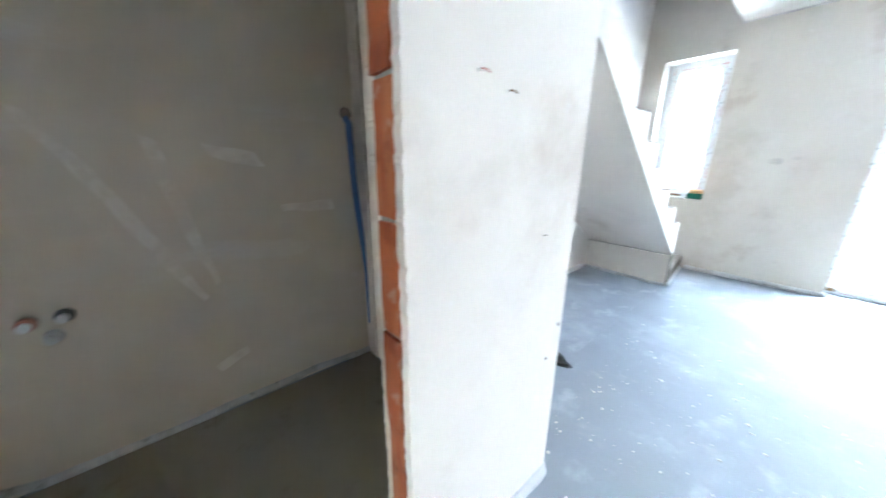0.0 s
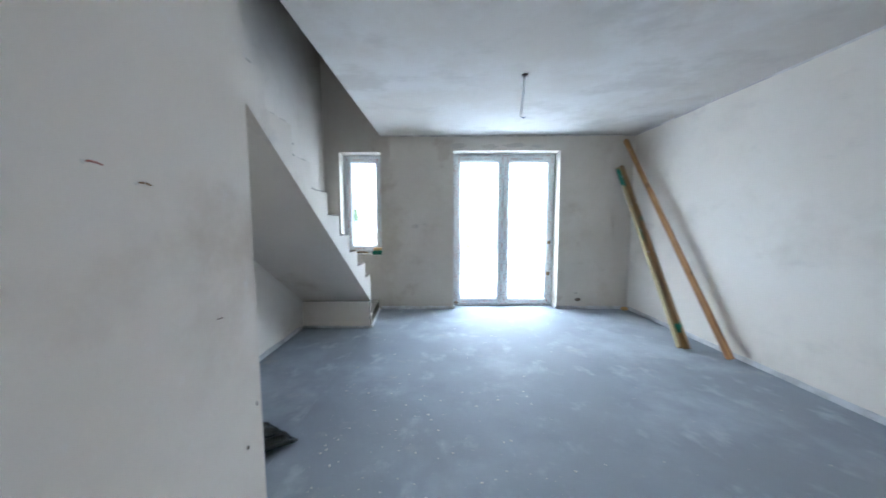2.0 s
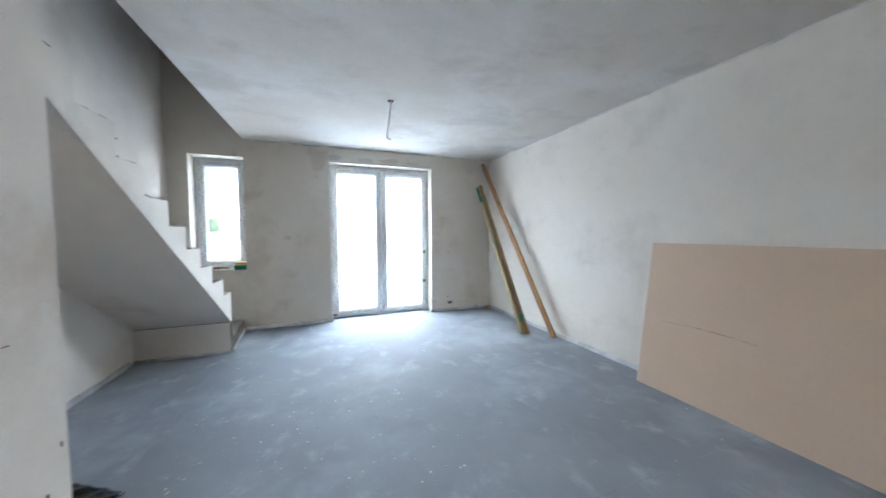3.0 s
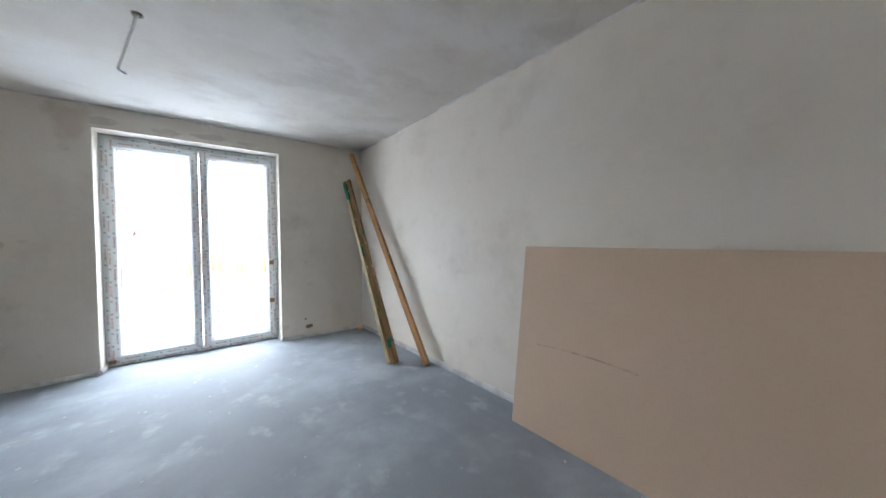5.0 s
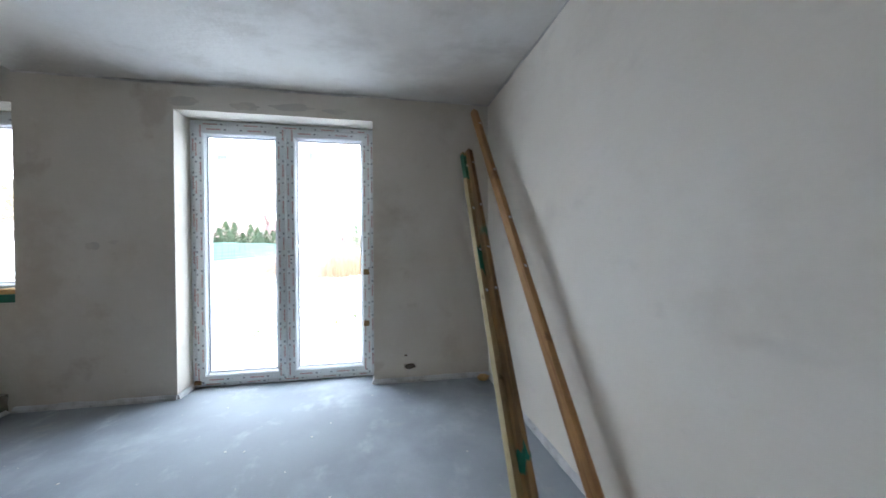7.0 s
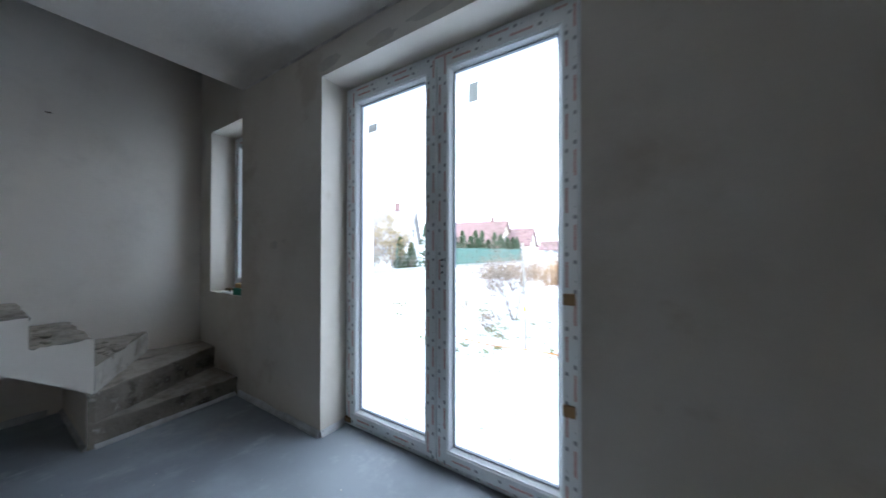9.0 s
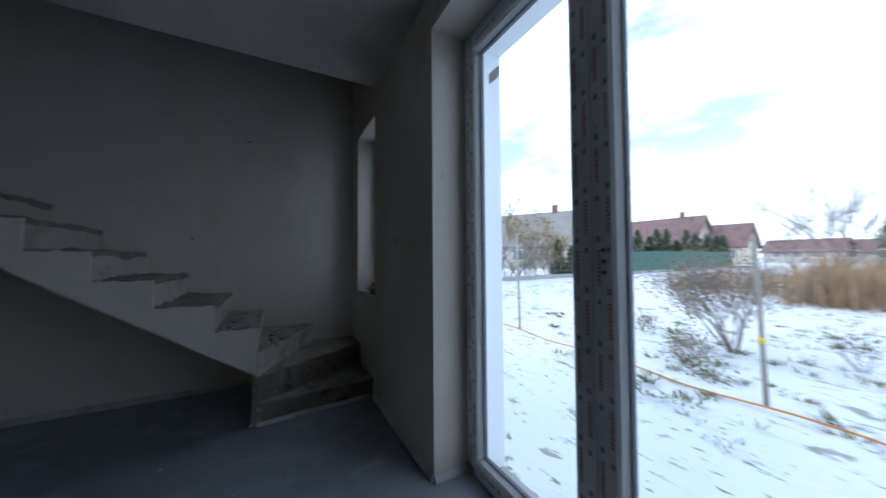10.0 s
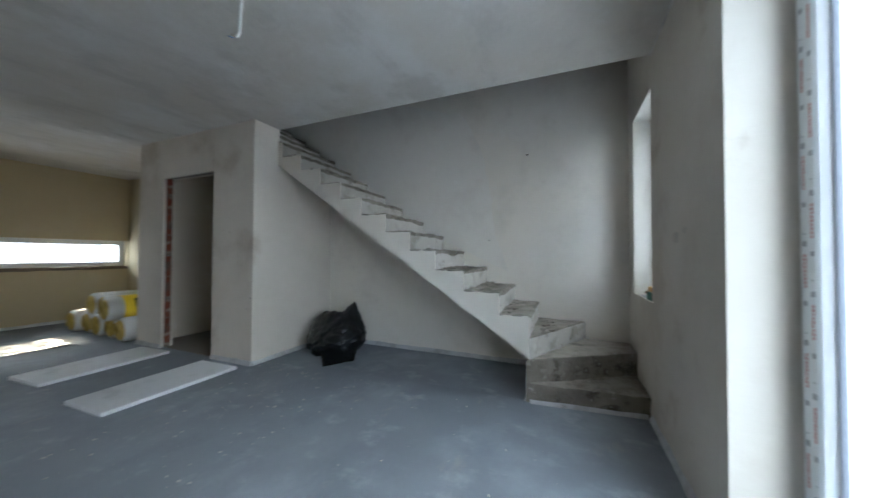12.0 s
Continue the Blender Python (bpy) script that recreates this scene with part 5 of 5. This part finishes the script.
tree("bare_shrub", (-0.42, 10.15, GZ), 1.35, 3, "leafless twiggy garden shrub in the snow", 18, 2600, DRY_LEAF, 0.0065, 0.85, "shrub", 4)
for k, (x, y, h, m, lab) in enumerate(((-0.6, 9.6, 0.42, DRY_LEAF, "low dry brown bush in the snow"), (-0.53, 9.12, 0.22, DRY_LEAF, "low dry brown bush in the snow"),
                                       (-0.97, 9.9, 0.24, GRASS, "low green clump in the snow"), (-0.2, 8.78, 0.16, GRASS, "low green clump in the snow"),
                                       (-1.7, 10.4, 0.3, DRY_LEAF, "small withered weed in the snow"), (-3.5, 15.7, 0.7, DRY_LEAF, "low dry brown bush in the snow"),
                                       (-2.7, 16.0, 0.9, DRY_LEAF, "low dry brown bush in the snow"), (0.55, 10.6, 0.5, DRY_LEAF, "low dry brown bush in the snow"),
                                       (-3.2, 11.8, 0.45, DRY_LEAF, "small withered weed in the snow"), (-2.3, 13.2, 0.5, DRY_LEAF, "small withered weed in the snow"),
                                       (-4.8, 13.5, 0.4, DRY_LEAF, "small withered weed in the snow"), (-6.0, 16.5, 0.5, DRY_LEAF, "small withered weed in the snow"))):
    tree("dry_bush", (x, y, GZ), h, 4 + k, lab, 9, 150 if h > 0.3 else 200, m, 0.004, 0.8, "shrub", 2, "low plants in the snow")
for k, (x, y, h) in enumerate(((-13.6, 14.6, 5.0), (-13.4, 16.6, 4.6), (-14.2, 18.8, 4.8), (-13.6, 12.6, 4.4), (-14.5, 11.0, 4.8), (-13.2, 20.5, 3.4))):
    tree("orchard_tree", (x, y, GZ), h, 30 + k, "nearly bare fruit tree with a few ochre leaves behind the fence", 3, 1700, LEAF_OCHRE, 0.045, 0.9, "tree", 4, "fruit trees behind the fence")
for k in range(11):
    y = 9.5 + 1.25 * k
    tree("hedge_shrub", (-13.0 + 0.3 * math.sin(k * 2.1), y, GZ), 1.5 + 0.35 * math.sin(k * 1.7), 120 + k, "scruffy brownish green shrub behind the fence", 9, 900,
         (LEAF_OCHRE, CONIFER, DRY_LEAF)[k % 3], 0.014, 0.8, "shrub", 3, "shrubs behind the fence")
for k, (x, y, h) in enumerate(((-2.9, 30.3, 6.6), (-5.6, 49, 7.6), (-3.0, 52, 6.4), (2.5, 47, 6.5), (-9.0, 50, 5.0), (-17, 52, 6))):
    tree("bare_tree", (x, y, GZ), h, 60 + k, "leafless tree far across the gardens", 3, 0, None, 0.06, 0.75, "tree", 4, "far bare trees")


def conifer(at, h, r, seed, label):
    rng = random.Random(seed)
    ob = empty("thuja", at, label, "conifer", "conifers behind the fence")
    bm = bmesh.new()
    tube(bm, [(0, 0, -0.05), (0, 0, h * 0.9)], 0.06, 0.015, 6)
    part("trunk", bm, BARK, ob)
    bm = bmesh.new()
    for _ in range(900):
        t = rng.random() ** 1.2
        z = h * (0.03 + 0.97 * t)
        a = rng.uniform(0, 6.3)
        rr = r * (1 - t) ** 0.65 * rng.uniform(0.55, 1.05)
        p = Vector((rr * math.cos(a), rr * math.sin(a), z))
        u = Vector((math.cos(a), math.sin(a), rng.uniform(0.4, 1.6))).normalized() * rng.uniform(0.10, 0.24)
        w = Vector((-math.sin(a), math.cos(a), 0)) * 0.07
        v = [bm.verts.new(p - w * 0.6), bm.verts.new(p + u * 0.6 - w), bm.verts.new(p + u), bm.verts.new(p + u * 0.6 + w), bm.verts.new(p + w * 0.6)]
        bm.faces.new(v)
    part("crown", bm, CONIFER, ob, "dense dark green sprays")


k = 0
for y in [25 + 1.25 * i for i in range(19)]:
    conifer((-13.4 + 0.25 * math.sin(y), y, GZ), 3.2 + 0.5 * math.sin(y * 2.3), 0.85, 80 + k, "dark green thuja in the neighbour's hedge")
    k += 1
conifer((-13.3, 21.6, GZ), 2.4, 0.55, 95, "small dark green thuja by the fence")
conifer((-13.3, 22.9, GZ), 2.0, 0.5, 96, "small dark green thuja by the fence")
conifer((-2.9, 45, GZ), 4.2, 0.9, 97, "lone dark thuja across the gardens")
conifer((6.5, 40, GZ), 3.4, 0.9, 98, "lone dark thuja across the gardens")

# boundary fence
fence = empty("garden_fence", (-12.2, 0, GZ), "wire garden fence on a pale concrete footing", "fence")
bm = bmesh.new()
box(bm, -0.06, 0.06, 5, 52, -0.05, 0.22)
part("footing", bm, FENCE_GREY, fence, "pale concrete footing")
bm = bmesh.new()
tube(bm, [(0, 5, 0), (0, 5, 1.75)], 0.03, 0.03, 8)
me_post = mesh_of(bm, "post", FENCE_GREEN)
for i in range(17):
    o = new("post", me_post)
    o.parent = fence
    o.location = (0, 2.5 * i, 0)
for z in (0.45, 0.75, 1.05, 1.35, 1.65):
    bm = bmesh.new()
    tube(bm, [(0.02, 5, z), (0.02, 25, z - 0.02), (0.02, 46, z)], 0.008, 0.008, 4)
    part("wire", bm, FENCE_GREY, fence)
bm = bmesh.new()
for i in range(21):
    box(bm, -0.012, 0.012, 24.0 + i, 24.97 + i, 0.22, 1.7 + 0.03 * math.sin(i))
part("privacy_mesh", bm, FENCE_GREEN, fence, "dark green privacy mesh")


def house(at, turn, w, d, eave, ridge, wall, roof, label, seed, chimney=True):
    """A gabled house: w along its ridge, d across."""
    ob = empty("house", at, label, "house", turn=turn)
    bm = bmesh.new()
    sec = [(-d / 2, 0), (d / 2, 0), (d / 2, eave), (0, ridge - 0.25), (-d / 2, eave)]
    side_prism(bm, sec, -w / 2, w / 2)
    body = part("wall", bm, wall, ob, "rendered wall")
    bm = bmesh.new()
    o_, t_ = 0.5, 0.22
    k_ = (ridge - eave) / (d / 2)
    sec = [(-d / 2 - o_, eave - o_ * k_), (0, ridge), (d / 2 + o_, eave - o_ * k_), (d / 2 + o_, eave - o_ * k_ - t_), (0, ridge - t_), (-d / 2 - o_, eave - o_ * k_ - t_)]
    side_prism(bm, sec, -w / 2 - 0.5, w / 2 + 0.5)
    rf = part("roof", bm, roof, ob, "tiled roof")
    if chimney:
        bm = bmesh.new()
        box(bm, w * 0.25, w * 0.25 + 0.6, -0.3, 0.3, ridge - 0.8, ridge + 0.7)
        box(bm, w * 0.25 - 0.05, w * 0.25 + 0.65, -0.35, 0.35, ridge + 0.7, ridge + 0.8)
        part("chimney", bm, ROOF_RED, rf, "brick chimney")
    rng = random.Random(seed)
    storeys = [0.9] if eave < 4 else [0.9, 3.5]
    for z in storeys:
        for s in (-1, 1):
            x = -w / 2 + 1.2
            while x < w / 2 - 1.6:
                bm = bmesh.new()
                box(bm, x, x + 1.2, s * d / 2 - 0.04, s * d / 2 + 0.04, z, z + 1.3)
                wn_ = part("window", bm, PVC, ob, "white framed window")
                for q_ in (0, 1):
                    bm = bmesh.new()
                    box(bm, x + 0.08 + q_ * 0.55, x + 0.57 + q_ * 0.55, s * (d / 2 + 0.045) - 0.01, s * (d / 2 + 0.045) + 0.01, z + 0.08, z + 1.22)
                    part("pane", bm, SKY_GLASS, wn_)
                x += rng.uniform(2.2, 3.2)
    for s in (-1, 1):
        bm = bmesh.new()
        box(bm, s * w / 2 - 0.04, s * w / 2 + 0.04, -0.6, 0.6, eave + 0.1, eave + 1.4)
        wn_ = part("window", bm, PVC, ob, "white framed gable window")
        bm = bmesh.new()
        box(bm, s * (w / 2 + 0.045) - 0.01, s * (w / 2 + 0.045) + 0.01, -0.5, 0.5, eave + 0.2, eave + 1.3)
        part("pane", bm, SKY_GLASS, wn_)
    return ob


house((-27.6, 33.6, GZ), 28, 9.5, 8.5, 3.0, 6.9, WALL_GREY, ROOF_GREY, "grey gabled house with a tiled roof beyond the fence", 1)
house((-27.0, 62, GZ), 4, 12, 9, 3.4, 7.6, WALL_CREAM, ROOF_RED, "cream house with a dark red roof and chimney", 2)
house((-19.6, 66, GZ), 6, 5.5, 8, 3.0, 6.2, WALL_CREAM, ROOF_RED, "small house with a dark red roof", 3, False)
house((-16.0, 88, GZ), 0, 9, 8, 2.2, 4.2, WALL_GREY, ROOF_RED, "low far house with a red roof", 4, False)
house((-9.0, 92, GZ), 3, 8, 8, 2.0, 4.0, WALL_GREY, ROOF_RED, "low far house with a red roof", 5, False)
house((2.5, 82, GZ), 0, 11, 8, 2.6, 5.0, WALL_CREAM, ROOF_RED, "cream bungalow with a red roof far off", 6, False)
house((-6.0, -74, GZ), 4, 13, 9, 5.2, 7.4, WALL_CREAM, ROOF_GREY, "cream two-storey house across the street", 7, False)
house((-22.0, -82, GZ), -6, 14, 9, 5.4, 7.6, WALL_GREY, ROOF_GREY, "grey two-storey house across the street", 8, False)
house((8.0, -70, GZ), 0, 12, 9, 5.2, 7.4, WALL_OCHRE, ROOF_GREY, "ochre two-storey house across the street", 9, False)


def stake(at, top, label, band):
    ob = empty("garden_stake", at, label, "stake", "stakes in the garden")
    bm = bmesh.new()
    tube(bm, [(0, 0, -0.05), (top[0] * 0.5 + 0.006, top[1] * 0.5, top[2] * 0.5), top], 0.021, 0.018, 8)
    part("pole", bm, STAKE, ob, "weathered grey pole", True)
    if band:
        bm = bmesh.new()
        f = 0.36
        tube(bm, [(top[0] * f, top[1] * f, top[2] * f), (top[0] * (f + 0.035), top[1] * (f + 0.035), top[2] * (f + 0.035))], 0.0255, 0.0255, 10)
        part("tape_band", bm, YELLOW, ob, "yellow tape band", True)


stake((0.343, 8.454, GZ), (-0.05, 0.0, 1.5), "grey wooden stake with a yellow tape band", True)
stake((-2.88, 8.59, GZ), (-0.06, 0.0, 1.75), "grey wooden stake standing in the snow", False)
bm = bmesh.new()
pts = []
for i in range(60):
    t = i / 59
    x = -3.6 + 5.6 * t
    y = 8.45 - 0.12 * t + 0.05 * math.sin(7 * t) + 0.1 * noise.noise(Vector((t * 5, 1, 0)))
    pts.append((x, y, GZ + 0.03 + 0.015 * math.sin(t * 19)))
tube(bm, pts, 0.010, 0.010, 6)
thing("orange_hose", bm, ORANGE, "orange cable lying across the snow", "cable", smooth=True)

# ---- clay blocks in the door jambs ----
def ragged_edge(x0, x1, y_edge, side, mat, seed):
    """Broken plaster edge along a jamb: side +1 lies towards +y."""
    bm = bmesh.new()
    n_ = 460
    rows = []
    for i in range(n_ + 1):
        z = H * i / n_ if i else 0.0
        q = 0.005 + 0.003 * noise.noise(Vector((seed, 0, z * 6))) + 0.004 * noise.noise(Vector((seed, 5, z * 37))) + 0.003 * noise.noise(Vector((seed, 9, z * 150)))
        ye = y_edge + side * q
        yb = y_edge + side * 0.0302
        rows.append([bm.verts.new(p) for p in ((x0, ye, z), (x1, ye, z), (x1, yb, z), (x0, yb, z))])
    for a, b in zip(rows, rows[1:]):
        for k in range(4):
            bm.faces.new((a[k], a[(k + 1) % 4], b[(k + 1) % 4], b[k]))
    bm.faces.new(rows[0])
    bm.faces.new(rows[-1][::-1])
    thing("trim", bm, mat, "broken plaster edge beside the bare blocks", "plaster edge", kind="structure")


for x0, x1, m in ((PX - T, PX, PLASTER_WHITE), (BX, BX + T, PLASTER_BATH)):
    ragged_edge(x0, x1, B1, 1, m, x0)
    ragged_edge(x0, x1, B0, -1, m, x0 + 3)
bm = bmesh.new()
box(bm, -0.032, 0.032, -0.055, 0.055, -0.1205, 0.1205)
bmesh.ops.subdivide_edges(bm, edges=bm.edges[:], cuts=5, use_grid_fill=True)
rough(bm, 0.003, 25, 1)
me_block = mesh_of(bm, "brick", BRICK)
bm = bmesh.new()
box(bm, -0.032, 0.032, -0.055, 0.055, -0.1205, 0.1205)
bmesh.ops.subdivide_edges(bm, edges=bm.edges[:], cuts=5, use_grid_fill=True)
rough(bm, 0.006, 22, 3)
me_dim_dirty = mesh_of(bm, "brick", BRICK_DIM_DIRTY)
for side in (1, -1):
    for kk in range(10):
        z = 0.10 + 0.25 * kk - 0.125
        if z > H - 0.1:
            continue
        o = new("brick", me_block if side > 0 else me_dim_dirty)
        o.parent = block_core
        y = (B1 + 0.055 + 0.002 * (kk % 3)) if side > 0 else (B0 - 0.055 - 0.002 * (kk % 2))
        o.matrix_basis = pose((BX + PX) / 2, y, max(z, 0.12), *((0, 0.4, 0), (180, 0, 0), (0, 180, 0), (0.3, 0, 180))[(kk * 3 + kk // 4) % 4])
